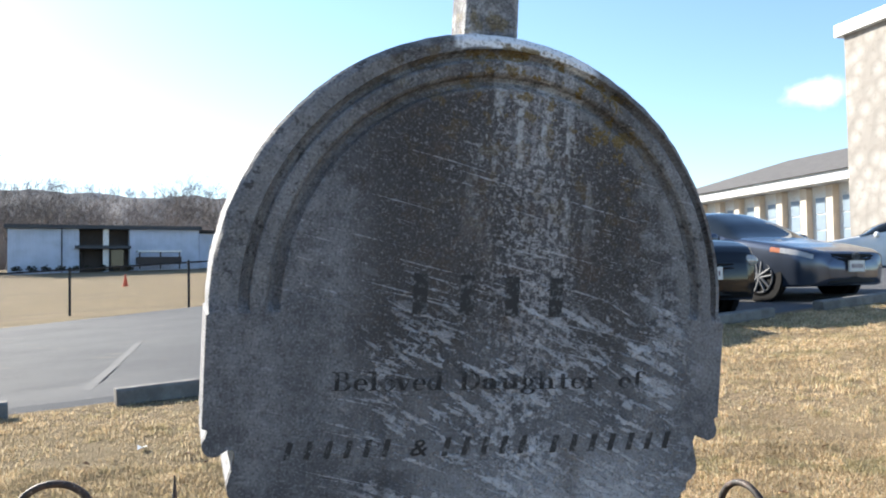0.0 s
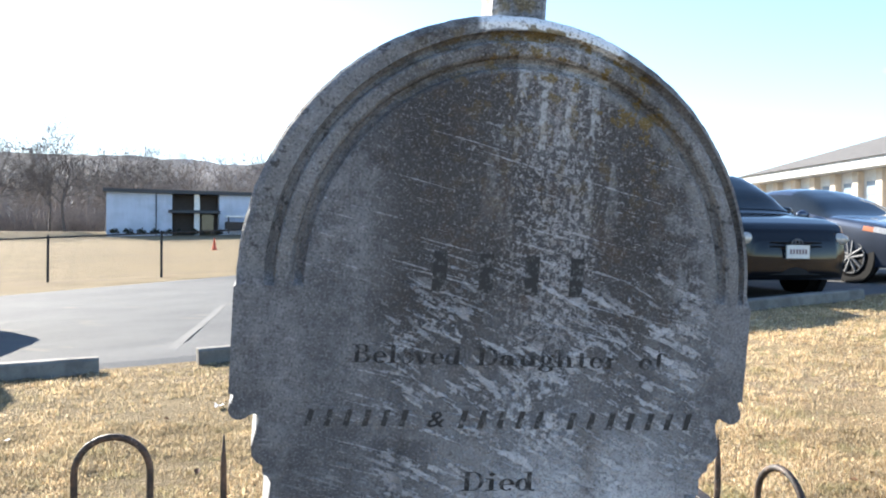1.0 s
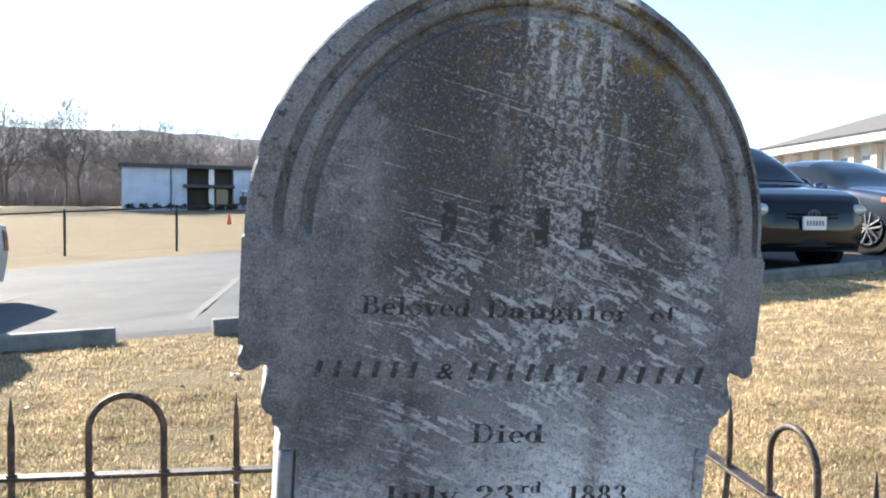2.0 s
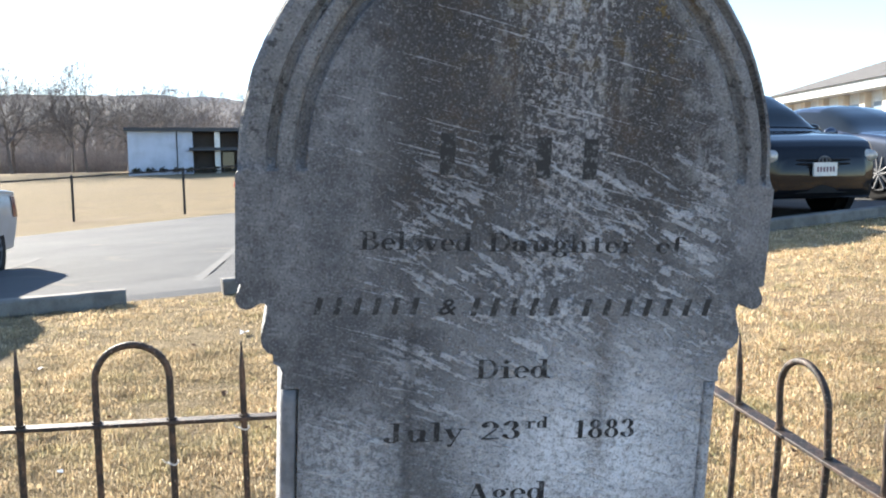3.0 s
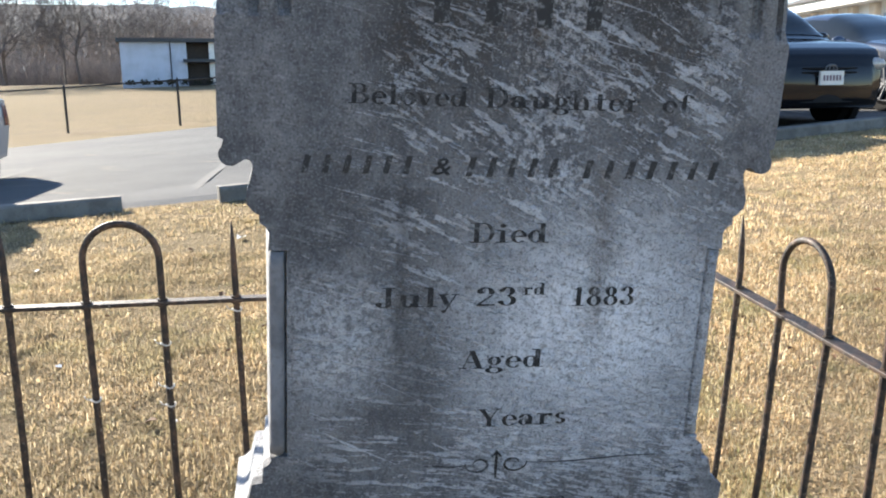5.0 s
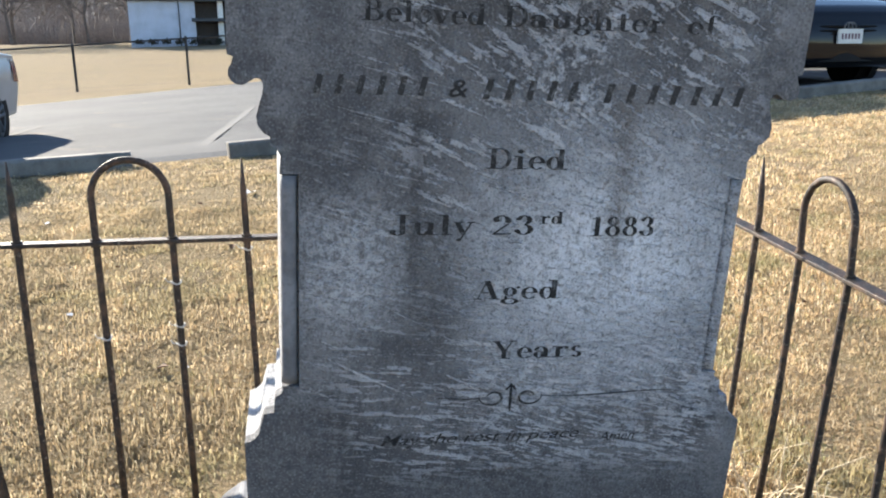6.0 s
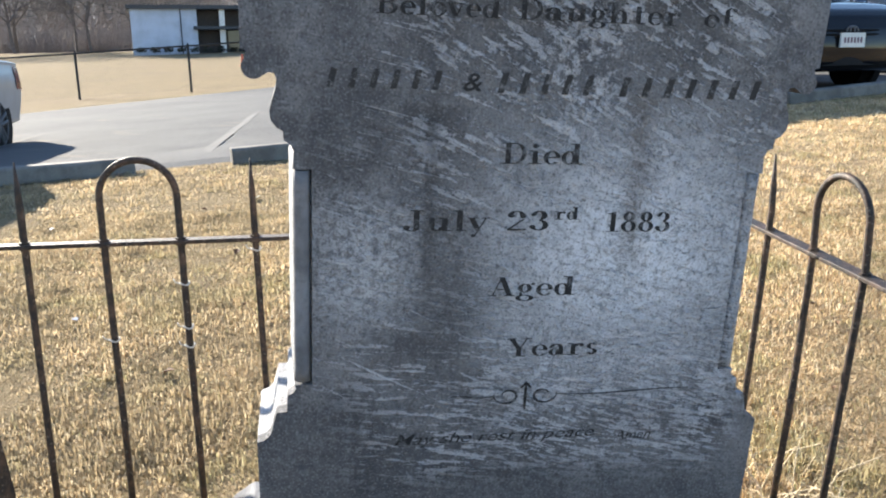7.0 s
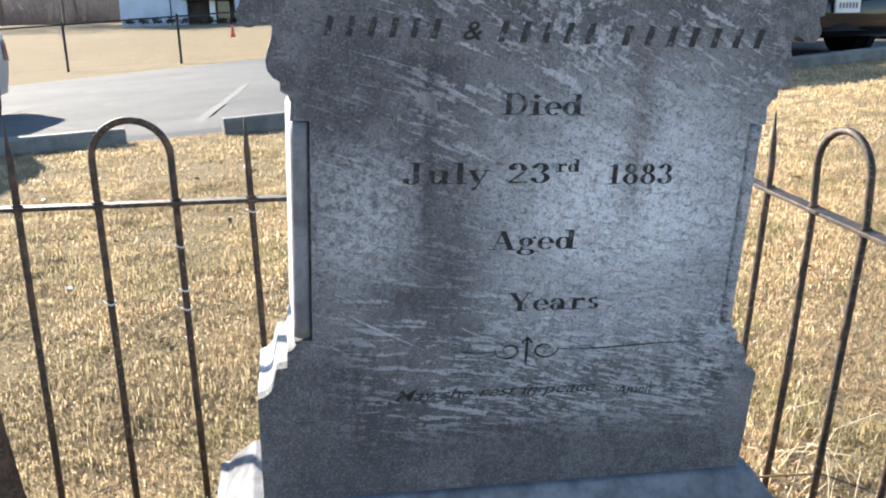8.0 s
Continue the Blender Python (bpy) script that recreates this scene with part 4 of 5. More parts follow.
        bm.faces.new(rows2[-1])
        part(nm, bm, mat, root)
    for k in range(2):
        bm = bmesh.new()
        z = gz0 + (gz1 - gz0) * (0.35 + 0.4 * k)
        xf = min(fx(gz0), fx(gz1)) - 0.02
        tube(bm, [(xf + 0.16 * ((-gw + 2 * gw * i / 10) / 0.85) ** 2, -gw + 2 * gw * i / 10, z) for i in range(11)], 0.012, 6)
        part("grille_bar", bm, BLACK_TRIM, root)
    bm = bmesh.new()
    ex = min(fx(gz0), fx(gz1)) - 0.026
    for wide, tall in ((0.075, 0.050), (0.028, 0.046)):
        tube(bm, [(ex, wide * math.cos(math.tau * k / 20), gz1 - 0.04 + tall * math.sin(math.tau * k / 20)) for k in range(21)], 0.010, 6)
    part("emblem", bm, ALLOY, root, "plain oval chrome emblem")
    xp = min(0.0, min(fx(gz0), fx(gz1)) - 0.02) - 0.03
    plate = part("number_plate", boxed(xp, xp + 0.03, -0.155, 0.155, plate_z - 0.08, plate_z + 0.08), PLATE, root, "white plate with plain bars")
    bm = bmesh.new()
    for k in range(6):
        y = -0.105 + 0.042 * k
        box(bm, xp - 0.003, xp - 0.0005, y - 0.012, y + 0.012, plate_z - 0.03, plate_z + 0.03)
    part("plate_bars", bm, PLATE_BAR, plate)
    return root


def parked(u, w, turn=0.0):
    """Pose of a car with its nose at (u, w) of the row, pointing at the lawn; x runs back along the car."""
    x, y = row_point(u, w)
    back = Vector((-ROW_Y, ROW_X, 0))
    left = Vector((0, 0, 1)).cross(back)
    xb, yb = x + back.x * 4, y + back.y * 4
    rise = math.atan2(ground_z(xb, yb) - ground_z(x, y), 4)
    ang = math.degrees(math.atan2(back.y, back.x)) + turn
    return pose(x, y, ground_z(x, y) + 0.02, 0, 0, ang) @ pose(0, 0, 0, 0, -math.degrees(rise), 0)


SUV = [(0.0, 0.32, 0.64, 0.72, 0.60, 0.58, 0.50), (0.05, 0.26, 0.77, 0.84, 0.74, 0.71, 0.60), (0.18, 0.23, 0.88, 0.93, 0.81, 0.79, 0.66), (0.45, 0.22, 0.95, 1.01, 0.84, 0.82, 0.68),
       (1.02, 0.22, 1.02, 1.08, 0.85, 0.83, 0.68), (1.12, 0.22, 1.03, 1.14, 0.85, 0.83, 0.66), (1.45, 0.22, 1.05, 1.43, 0.85, 0.83, 0.62), (1.85, 0.22, 1.06, 1.66, 0.85, 0.83, 0.58), (2.6, 0.22, 1.07, 1.71, 0.85, 0.83, 0.58),
       (3.5, 0.22, 1.08, 1.69, 0.85, 0.83, 0.57), (4.05, 0.24, 1.08, 1.58, 0.85, 0.81, 0.54), (4.3, 0.30, 1.02, 1.22, 0.82, 0.78, 0.5), (4.4, 0.40, 0.88, 0.98, 0.74, 0.70, 0.46)]
PICKUP = [(0.0, 0.35, 0.80, 0.92, 0.80, 0.76, 0.6), (0.10, 0.30, 0.95, 1.05, 0.90, 0.87, 0.7), (0.5, 0.28, 1.05, 1.14, 0.95, 0.92, 0.78), (1.40, 0.28, 1.12, 1.22, 0.96, 0.93, 0.78), (1.80, 0.28, 1.14, 1.66, 0.96, 0.93, 0.72),
          (2.3, 0.28, 1.15, 2.10, 0.96, 0.93, 0.76), (3.9, 0.28, 1.16, 2.14, 0.96, 0.93, 0.76), (4.0, 0.28, 1.16, 1.60, 0.96, 0.93, 0.72), (4.12, 0.30, 1.08, 1.14, 0.96, 0.93, 0.86), (5.3, 0.34, 1.08, 1.14, 0.96, 0.93, 0.86),
          (5.85, 0.40, 1.06, 1.12, 0.95, 0.92, 0.85), (5.96, 0.44, 0.92, 0.98, 0.90, 0.86, 0.8)]
SEDAN = [(0.0, 0.30, 0.50, 0.60, 0.52, 0.52, 0.40), (0.08, 0.23, 0.62, 0.69, 0.72, 0.70, 0.56), (0.28, 0.19, 0.70, 0.76, 0.86, 0.83, 0.68), (0.75, 0.18, 0.78, 0.85, 0.90, 0.87, 0.74),
         (1.30, 0.18, 0.86, 0.93, 0.90, 0.88, 0.74), (1.45, 0.18, 0.87, 0.98, 0.90, 0.88, 0.70), (1.9, 0.18, 0.89, 1.24, 0.90, 0.87, 0.62), (2.35, 0.18, 0.91, 1.40, 0.90, 0.87, 0.57), (2.9, 0.18, 0.92, 1.44, 0.90, 0.87, 0.56),
         (3.6, 0.18, 0.94, 1.33, 0.90, 0.86, 0.55), (4.1, 0.20, 0.95, 1.08, 0.89, 0.85, 0.62), (4.5, 0.24, 0.92, 1.02, 0.84, 0.80, 0.6), (4.65, 0.36, 0.75, 0.82, 0.72, 0.70, 0.5)]
NAVY, SLATE, WHITE_CAR, GREY_CAR = car_paint("near_black_paint", (0.006, 0.007, 0.010), 0.0), car_paint("slate_blue_paint", (0.075, 0.092, 0.130), 0.55), car_paint("white_paint", (0.72, 0.72, 0.72), 0.0), car_paint("silver_paint", (0.38, 0.43, 0.50), 0.8)
suv_lamps = [(0.012, 0.30, 0.36, 0.52, LAMP_LENS, "headlamp")]
sedan_lamps = [(0.10, 0.55, 0.43, 0.53, LAMP_LENS, "headlamp"), (0.55, 0.72, 0.43, 0.50, AMBER, "side_marker")]
STALL = -14.5                                        # the stalls slant to the row
car("compact_suv", parked(3.98, 0.30, STALL + 5), NAVY, SUV, (0.84, 3.46), 0.35, "near-black compact car with glossy hood facing the lawn", [], 0.58, (0.60, 0.72, 0.40), (1.12, 1.84), [(1.62, 2.45), (2.52, 3.3)], (0.105, 0.60, 0.735))
# unseen car, inferred and added for the shade that lies on the lawn
car("compact_suv", parked(1.25, 0.45, STALL), NAVY, SUV, (0.84, 3.46), 0.35, "dark car parked behind the gravestone, shading the lawn", [], 0.58, (0.60, 0.72, 0.40), (1.12, 1.84), [(1.62, 2.45), (2.52, 3.3)], (0.105, 0.60, 0.735))
car("sedan", parked(7.05, 0.42, STALL + 11), SLATE, SEDAN, (0.92, 3.62), 0.335, "dark slate-blue sedan with amber side markers facing the lawn", sedan_lamps, 0.48, (0.54, 0.66, 0.42), (1.38, 2.36), [(1.95, 2.65), (2.72, 3.5)])
car("pickup_truck", parked(-7.36, -0.63, STALL), GREY_CAR, PICKUP, (0.95, 5.05), 0.38, "silver pickup truck at the wheel stop, throwing its shadow", [(5.70, 5.90, 0.30, 0.48, RED_LENS, "tail_lamp")] + suv_lamps, 0.62, (0.74, 0.94, 0.5), (1.45, 2.25), [(2.05, 2.85), (2.92, 3.7)])
far_x, far_y = 9.2, 21.2
car("white_suv", pose(far_x, far_y, ground_z(far_x, far_y) - 0.12, 0, 0, -18), WHITE_CAR, SEDAN, (0.92, 3.62), 0.335, "white car parked nose away beyond the sedan", [(4.40, 4.56, 0.40, 0.54, RED_LENS, "tail_lamp")], 0.48, (0.54, 0.68, 0.45), (1.38, 2.36), [(1.95, 2.65), (2.72, 3.5)])


# ---- chain-link fence ----
GALV = plain("dull_black_steel", (0.035, 0.035, 0.037), 0.5, 0.6)


def fence_point(s):
    """Along the fence from a post; s in metres, rising to the right."""
    x = -9.45 + 0.975 * s
    y = 20.55 + 0.175 * s
    return Vector((x, y, ground_z(x, y)))


chain_fence = thing("chain_link_fence", Matrix.Identity(4), "dark chain-link fence on thin steel posts along the field", "fence")
posts = [k * 2.92 for k in range(-8, 6)]
for s in posts:
    bm = bmesh.new()
    p = fence_point(s)
    tube(bm, [p + Vector((0, 0, -0.1)), p + Vector((0, 0, 1.20))], 0.034, 8)
    tube(bm, [p + Vector((0, 0, 1.19)), p + Vector((0, 0, 1.24))], [0.042, 0.015], 8)
    part("post", bm, GALV, chain_fence)
bm = bmesh.new()
tube(bm, [fence_point(s) + Vector((0, 0, 1.17 + 0.012 * math.sin(s))) for s in posts], 0.022, 6)
part("top_rail", bm, GALV, chain_fence)
verts, faces = [], []
for k in range(-320, 210):
    for slant in (-1, 1):
        a, b = fence_point(k * 0.076) + Vector((0, 0, 0.04)), fence_point(k * 0.076 + slant * 1.1) + Vector((0, 0, 1.16))
        n = len(verts)
        e = Vector((0.0016, 0, 0))
        verts += [a - e, a + e, b + e, b - e]
        faces.append((n, n + 1, n + 2, n + 3))
data = bpy.data.meshes.new("wire_mesh")
data.from_pydata(verts, [], faces)
data.materials.append(GALV)
wire = new("wire_mesh", data)
wire.parent = chain_fence
tagged(wire, "fine diamond wire mesh", kind="stuff")


# ---- low white building across the field ----
def cladding(name, colour):
    m = Nodes(name, 0.6, 0.0, 0.3)
    w_ = m.add("ShaderNodeTexWave")
    w_.inputs["Scale"].default_value, w_.bands_direction = 3.3, "X"
    m.link(m.coord, w_.inputs["Vector"])
    shade = m.mix(m.step(m.noise(0.9, 5), 0.35, 0.7), colour, tuple(c * 0.82 for c in colour))
    return m.done(shade, w_.outputs["Fac"], 0.02, 0.5)


WHITE_METAL = cladding("white_metal_cladding", (0.47, 0.52, 0.62))
DARK_ROOF = plain("dark_roof_metal", (0.035, 0.04, 0.05), 0.5)
DARK_WALL = plain("dark_brown_wall", (0.06, 0.05, 0.045), 0.8)
# pane colour is lightened to carry the reflected sky
WINDOW_SKY = glassy("sky_lit_window", (0.22, 0.27, 0.32), 0.05)
WINDOW_DARK = glassy("dark_window", (0.03, 0.035, 0.04), 0.1)
WHITE_TRIM = plain("white_trim", (0.72, 0.72, 0.70), 0.5)

bx0, by0, bx1, by1 = -32.2, 60.0, -21.0, 68.0
hall_ang = 26.5
HL = math.hypot(bx1 - bx0, by1 - by0)
hall = thing("metal_building", pose(bx0, by0, 2.15, 0, 0, hall_ang), "long low white metal building with dark roof edge across the field", "building")
cuts = (0.0, 0.352 * HL, 0.475 * HL, 0.505 * HL, 0.615 * HL, HL)
part("wall", boxed(0, cuts[1], 0, 9, -0.6, 3.15), WHITE_METAL, hall, "white corrugated wall")
part("wall", boxed(cuts[4], HL, 0, 9, -0.6, 3.15), WHITE_METAL, hall, "white corrugated wall")
part("wall", boxed(cuts[1], cuts[4], 1.2, 9, -0.6, 3.15), DARK_WALL, hall, "recessed dark entrance wall")
part("pillar", boxed(cuts[2], cuts[3], 0.05, 0.4, -0.6, 3.15), WHITE_TRIM, hall)
part("canopy", boxed(cuts[1] - 0.3, cuts[4] + 0.05, -0.5, 1.2, 1.62, 1.86), DARK_ROOF, hall, "dark flat canopy")
part("door", boxed(cuts[1] + 0.35, cuts[2] - 0.2, 1.1, 1.2, -0.3, 1.6), DARK_WALL, hall)
part("door", boxed(cuts[3] + 0.25, cuts[4] - 0.35, 1.1, 1.2, -0.3, 1.6), WINDOW_DARK, hall)
bm = bmesh.new()
box(bm, -0.25, HL + 0.2, -0.35, 9.3, 3.15, 3.42)
part("roof", bm, DARK_ROOF, hall, "dark roof with ribbed edge")
for k in range(46):
    part("roof_rib", boxed(-0.2 + k * HL / 45, -0.08 + k * HL / 45, -0.38, 9, 3.42, 3.47), DARK_ROOF, hall)
part("downpipe", boxed(3.6, 3.68, -0.08, 0, -0.4, 3.15), DARK_ROOF, hall)
part("annex", boxed(HL + 0.2, HL + 9, 1.0, 9, -0.6, 2.9), WHITE_METAL, hall, "lower white annex")
bm = bmesh.new()
v_ = [bm.verts.new(p) for p in ((HL, 0.6, 3.05), (HL + 9.3, 0.6, 2.95), (HL + 9.3, 9, 3.3), (HL, 9, 3.4), (HL, 0.6, 3.2), (HL + 9.3, 0.6, 3.1), (HL + 9.3, 9, 3.45), (HL, 9, 3.55))]
for f in ((3, 2, 1, 0), (4, 5, 6, 7), (0, 1, 5, 4), (1, 2, 6, 5), (2, 3, 7, 6), (3, 0, 4, 7)):
    bm.faces.new([v_[i] for i in f])
part("annex_roof", bm, DARK_WALL, hall, "brown annex roof")
for x in (HL + 1.0, HL + 4.0, HL + 6.5):
    win = part("window", boxed(x, x + 0.55, 0.93, 1.05, 1.0, 2.0), WHITE_TRIM, hall)
    part("pane", boxed(x + 0.06, x + 0.49, 0.9, 0.95, 1.06, 1.94), WINDOW_DARK, win)

SHRUB = plain("dark_shrub", (0.035, 0.04, 0.025), 0.9, vary=0.6, scale=12)


def tufts_blob(bm, c, r, n):
    for _ in range(n):
        d = Vector((random.gauss(0, 1), random.gauss(0, 1), abs(random.gauss(0, 1)))).normalized() * r * random.uniform(0.3, 1)
        p = c + d
        a = Vector((random.uniform(-1, 1), random.uniform(-1, 1), random.uniform(-0.5, 1))).normalized() * r * 0.28
        b = a.cross(Vector((0.3, 0.5, 0.8))).normalized() * r * 0.2
        bm.faces.new([bm.verts.new(q) for q in (p - a, p + b, p + a, p - b)])


for k in range(9):
    s = 0.6 + k * 0.98
    p = Matrix(hall.matrix_basis) @ Vector((s, -0.7, -0.1))
    bm = bmesh.new()
    tufts_blob(bm, Vector((0, 0, 0.1)), 0.42, 60)
    ob = new("shrub", mesh_of("shrub", bm, SHRUB))
    ob.matrix_basis = Matrix.Translation((p.x, p.y, 2.0))
    tagged(ob, "small dark clipped shrub before the white building", "shrub", "shrubs along the building")


# ---- church wing with pilasters, and stone tower ----
BEIGE = plain("beige_stucco", (0.66, 0.57, 0.46), 0.85, vary=0.15, scale=1.5)
CREAM = plain("cream_panel", (0.74, 0.72, 0.68), 0.8, vary=0.12)


def shingle(name):
    m = Nodes(name, 0.9, 0.0, 0.2)
    c = m.mix(m.step(m.noise(2.5, 6, 0.7), 0.3, 0.7), (0.12, 0.115, 0.11), (0.165, 0.155, 0.145))
    return m.done(c, m.noise(9, 4), 0.03, 0.6)


def masonry(name):
    m = Nodes(name, 0.85, 0.0, 0.25)
    c = m.mix(m.step(m.cells(2.2), 0.15, 0.7), (0.40, 0.372, 0.338), (0.30, 0.274, 0.244))
    c = m.mix(m.math("MULTIPLY", m.step(m.noise(6, 5), 0.5, 0.7), 0.5), c, (0.23, 0.205, 0.18))
    return m.done(c, m.cells(2.2), 0.04, 0.7)


SHINGLE, TOWER_STONE = shingle("grey_shingles"), masonry("pale_rubble_stone")
wing_dir = Vector((0.262, -0.965, 0))
wing_ang = math.degrees(math.atan2(wing_dir.y, wing_dir.x))
WZ = 1.3
wing = thing("church_wing", pose(15.25, 45.0, WZ, 0, 0, wing_ang), "beige building with pilasters, tall windows and grey hipped roof", "building")
BAY, first, last = 1.72, -3, 9                     # bays along x, building behind at +y
EAVE = 5.50 - WZ
part("wall", boxed(first * BAY, last * BAY, 0.35, 11, -0.8, EAVE), CREAM, wing, "cream wall behind pilasters")
for k in range(first, last + 1):
    part("pilaster", boxed(k * BAY - 0.21, k * BAY + 0.21, 0, 0.4, -0.8, EAVE - 0.45), BEIGE, wing)
for k in range(first, last):
    x0 = k * BAY + 0.48
    win = part("window", boxed(x0, x0 + 0.76, 0.28, 0.4, 0.9, EAVE - 0.75), WHITE_TRIM, wing, "tall white-framed window")
    for j in range(3):
        z0 = 1.0 + j * (EAVE - 1.9) / 3
        part("pane", boxed(x0 + 0.07, x0 + 0.69, 0.24, 0.3, z0, z0 + (EAVE - 1.9) / 3 - 0.06), WINDOW_SKY, win)
    part("spandrel", boxed(k * BAY + 0.21, (k + 1) * BAY - 0.21, 0.2, 0.36, -0.8, 0.75), CREAM, wing)
part("fascia", boxed(first * BAY - 0.9, last * BAY + 0.9, -0.75, 11.6, EAVE - 0.40, EAVE + 0.05), WHITE_TRIM, wing, "broad white eave fascia")
bm = bmesh.new()
x0, x1, y0, y1, ze, zr = first * BAY - 1.0, last * BAY + 1.0, -0.9, 11.8, EAVE + 0.05, EAVE + 2.15
v_ = [bm.verts.new(p) for p in ((x0, y0, ze), (x1, y0, ze), (x1, y1, ze), (x0, y1, ze), (x0 + 5.2, (y0 + y1) / 2, zr), (x1 - 5.2, (y0 + y1) / 2, zr))]
for f in ((0, 1, 5, 4), (1, 2, 5), (2, 3, 4, 5), (3, 0, 4), (3, 2, 1, 0)):
    bm.faces.new([v_[i] for i in f])
part("roof", bm, SHINGLE, wing, "grey shingle hipped roof")

tower = thing("stone_tower", pose(13.55, 27.0, 0.9, 0, 0, wing_ang), "pale rubble-stone tower block with white coping", "tower")
part("wall", boxed(0, 7, 0, 6, -0.8, 8.1), TOWER_STONE, tower, "pale rough stone wall")
part("coping", boxed(-0.22, 7.2, -0.22, 6.2, 8.1, 8.5), WHITE_TRIM, tower, "white coping band")


# ---- bare trees, woods and hills ----
def bark(name, colour):
    m = Nodes(name, 0.9, 0.0, 0.2)
    return m.done(m.mix(m.step(m.noise(3, 5), 0.35, 0.7), colour, tuple(c * 0.6 for c in colour)), m.noise(14, 4), 0.02, 0.6)


BARK = bark("grey_bark", (0.15, 0.128, 0.118))


def grow(tri, p, way, length, radius, level, rng):
    """A limb as three-sided tapering tubes, with twigs."""
    steps = 4 if level < 3 else 2
    q = p.copy()
    for k in range(steps):
        way = (way + Vector((rng.gauss(0, 0.13), rng.gauss(0, 0.13), rng.gauss(0.03, 0.09)))).normalized()
        n = q + way * length / steps
        r0, r1 = radius * (1 - 0.55 * k / steps), radius * (1 - 0.55 * (k + 1) / steps)
        tri.append((q.copy(), n.copy(), r0, r1))
        q = n
        if level < 4 and (k > 0 or level > 0):
            for _ in range(2 if level < 3 else 1):
                side = way.orthogonal().normalized()
                side.rotate(Matrix.Rotation(rng.uniform(0, math.tau), 3, way))
                grow(tri, q.copy(), (way * rng.uniform(0.55, 1.0) + side * rng.uniform(0.5, 0.95)).normalized(), length * rng.uniform(0.58, 0.80), r1 * rng.uniform(0.5, 0.7), level + 1, rng)


def limb_mesh(name, limbs, material, thinnest):
    verts, faces = [], []
    for a, b, r0, r1 in limbs:
        way = (b - a).normalized()
        s = way.orthogonal().normalized()
        o = way.cross(s)
        n = len(verts)
        for p, r in ((a, max(r0, thinnest)), (b, max(r1, thinnest * 0.7))):
            for ang in (0, 2.094, 4.189):
                verts.append(p + (s * math.cos(ang) + o * math.sin(ang)) * r)
        for k in range(3):
            faces.append((n + k, n + (k + 1) % 3, n + 3 + (k + 1) % 3, n + 3 + k))
    data = bpy.data.meshes.new(name)
    data.from_pydata([tuple(v) for v in verts], [], faces)
    data.materials.append(material)
    return data


tree_forms = []
for seed in range(4):
    rng = random.Random(11 + seed)
    limbs = []
    top = Vector((rng.gauss(0, 0.06), rng.gauss(0, 0.06), 1)).normalized()
    tri = []
    grow(tri, Vector((0, 0, 0)), top, 7.0, 0.24, 0, rng)
    trunk, crown = tri[:4], tri[4:]
    tree_forms.append((limb_mesh("trunk", trunk, BARK, 0.02), limb_mesh("crown", crown, BARK, 0.013)))


def tree(x, y, scale, form, turn, label):
    root = thing("bare_tree", pose(x, y, ground_z(x, y) - 0.2, 0, 0, turn) @ Matrix.Scale(scale, 4), label, "tree", "bare trees at the field edge")
    for nm, data in zip(("trunk", "crown"), tree_forms[form]):
        ob = new(nm, data)
        ob.parent = root
    return root


for x, y, sc, form, turn in ((-45.5, 74, 1.05, 0, 0), (-41.5, 70, 1.1, 1, 40), (-38.2, 71, 1.0, 2, 120), (-35.8, 73, 0.95, 3, 200), (-49, 70, 1.2, 2, 300), (-53, 76, 1.2, 1, 90),
                             (-57.5, 72, 1.15, 3, 10), (-21.3, 77, 0.85, 0, 150), (-30, 92, 1.1, 1, 220)):
    tree(x, y, sc * 0.68, form, turn, "leafless grey tree with spreading limbs at the field edge")

# the woods behind as one mass of trunks and twigs
rng = random.Random(5)
woods = []
for _ in range(520):
    x, y = rng.uniform(-150, -10), rng.uniform(88, 190)
    hgt = rng.uniform(7, 12)
    base = Vector((x, y, ground_z(x, y) + 14 * ease(110, 230, y) - 0.5))
    woods.append((base, base + Vector((rng.gauss(0, 0.5), 0, hgt * 0.8)), 0.16, 0.05))
    for _ in range(38):
        a = base + Vector((rng.gauss(0, 0.5), rng.gauss(0, 0.5), hgt * rng.uniform(0.0, 0.8)))
        woods.append((a, a + Vector((rng.gauss(0, 1.3), rng.gauss(0, 1.0), rng.uniform(0.5, 2.6))), 0.05, 0.02))
for _ in range(5200):  # brush at the foot of the woods
    x, y = rng.uniform(-75, -18), rng.uniform(80, 92)
    a = Vector((x, y, ground_z(x, y) - 0.2))
    woods.append((a, a + Vector((rng.gauss(0, 0.5), rng.gauss(0, 0.4), rng.uniform(0.8, 3.2))), 0.05, 0.02))
ob = new("woods", limb_mesh("woods", woods, bark("brown_twigs", (0.27, 0.225, 0.20)), 0.02))
tagged(ob, "dense leafless brown woods behind the field", "woods", kind="stuff")


def hillside(name):
    m = Nodes(name, 0.95, 0.0, 0.1)
    up_ = m.noise(0.35, 6, 0.75, m.moved((1, 1, 0.22)))
    # blue-grey haze of distance is mixed into the hill colours
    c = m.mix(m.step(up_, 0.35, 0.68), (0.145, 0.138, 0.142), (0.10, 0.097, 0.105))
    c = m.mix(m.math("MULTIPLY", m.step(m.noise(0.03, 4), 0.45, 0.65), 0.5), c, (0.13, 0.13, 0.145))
    return m.done(c, up_, 2.0, 0.8)


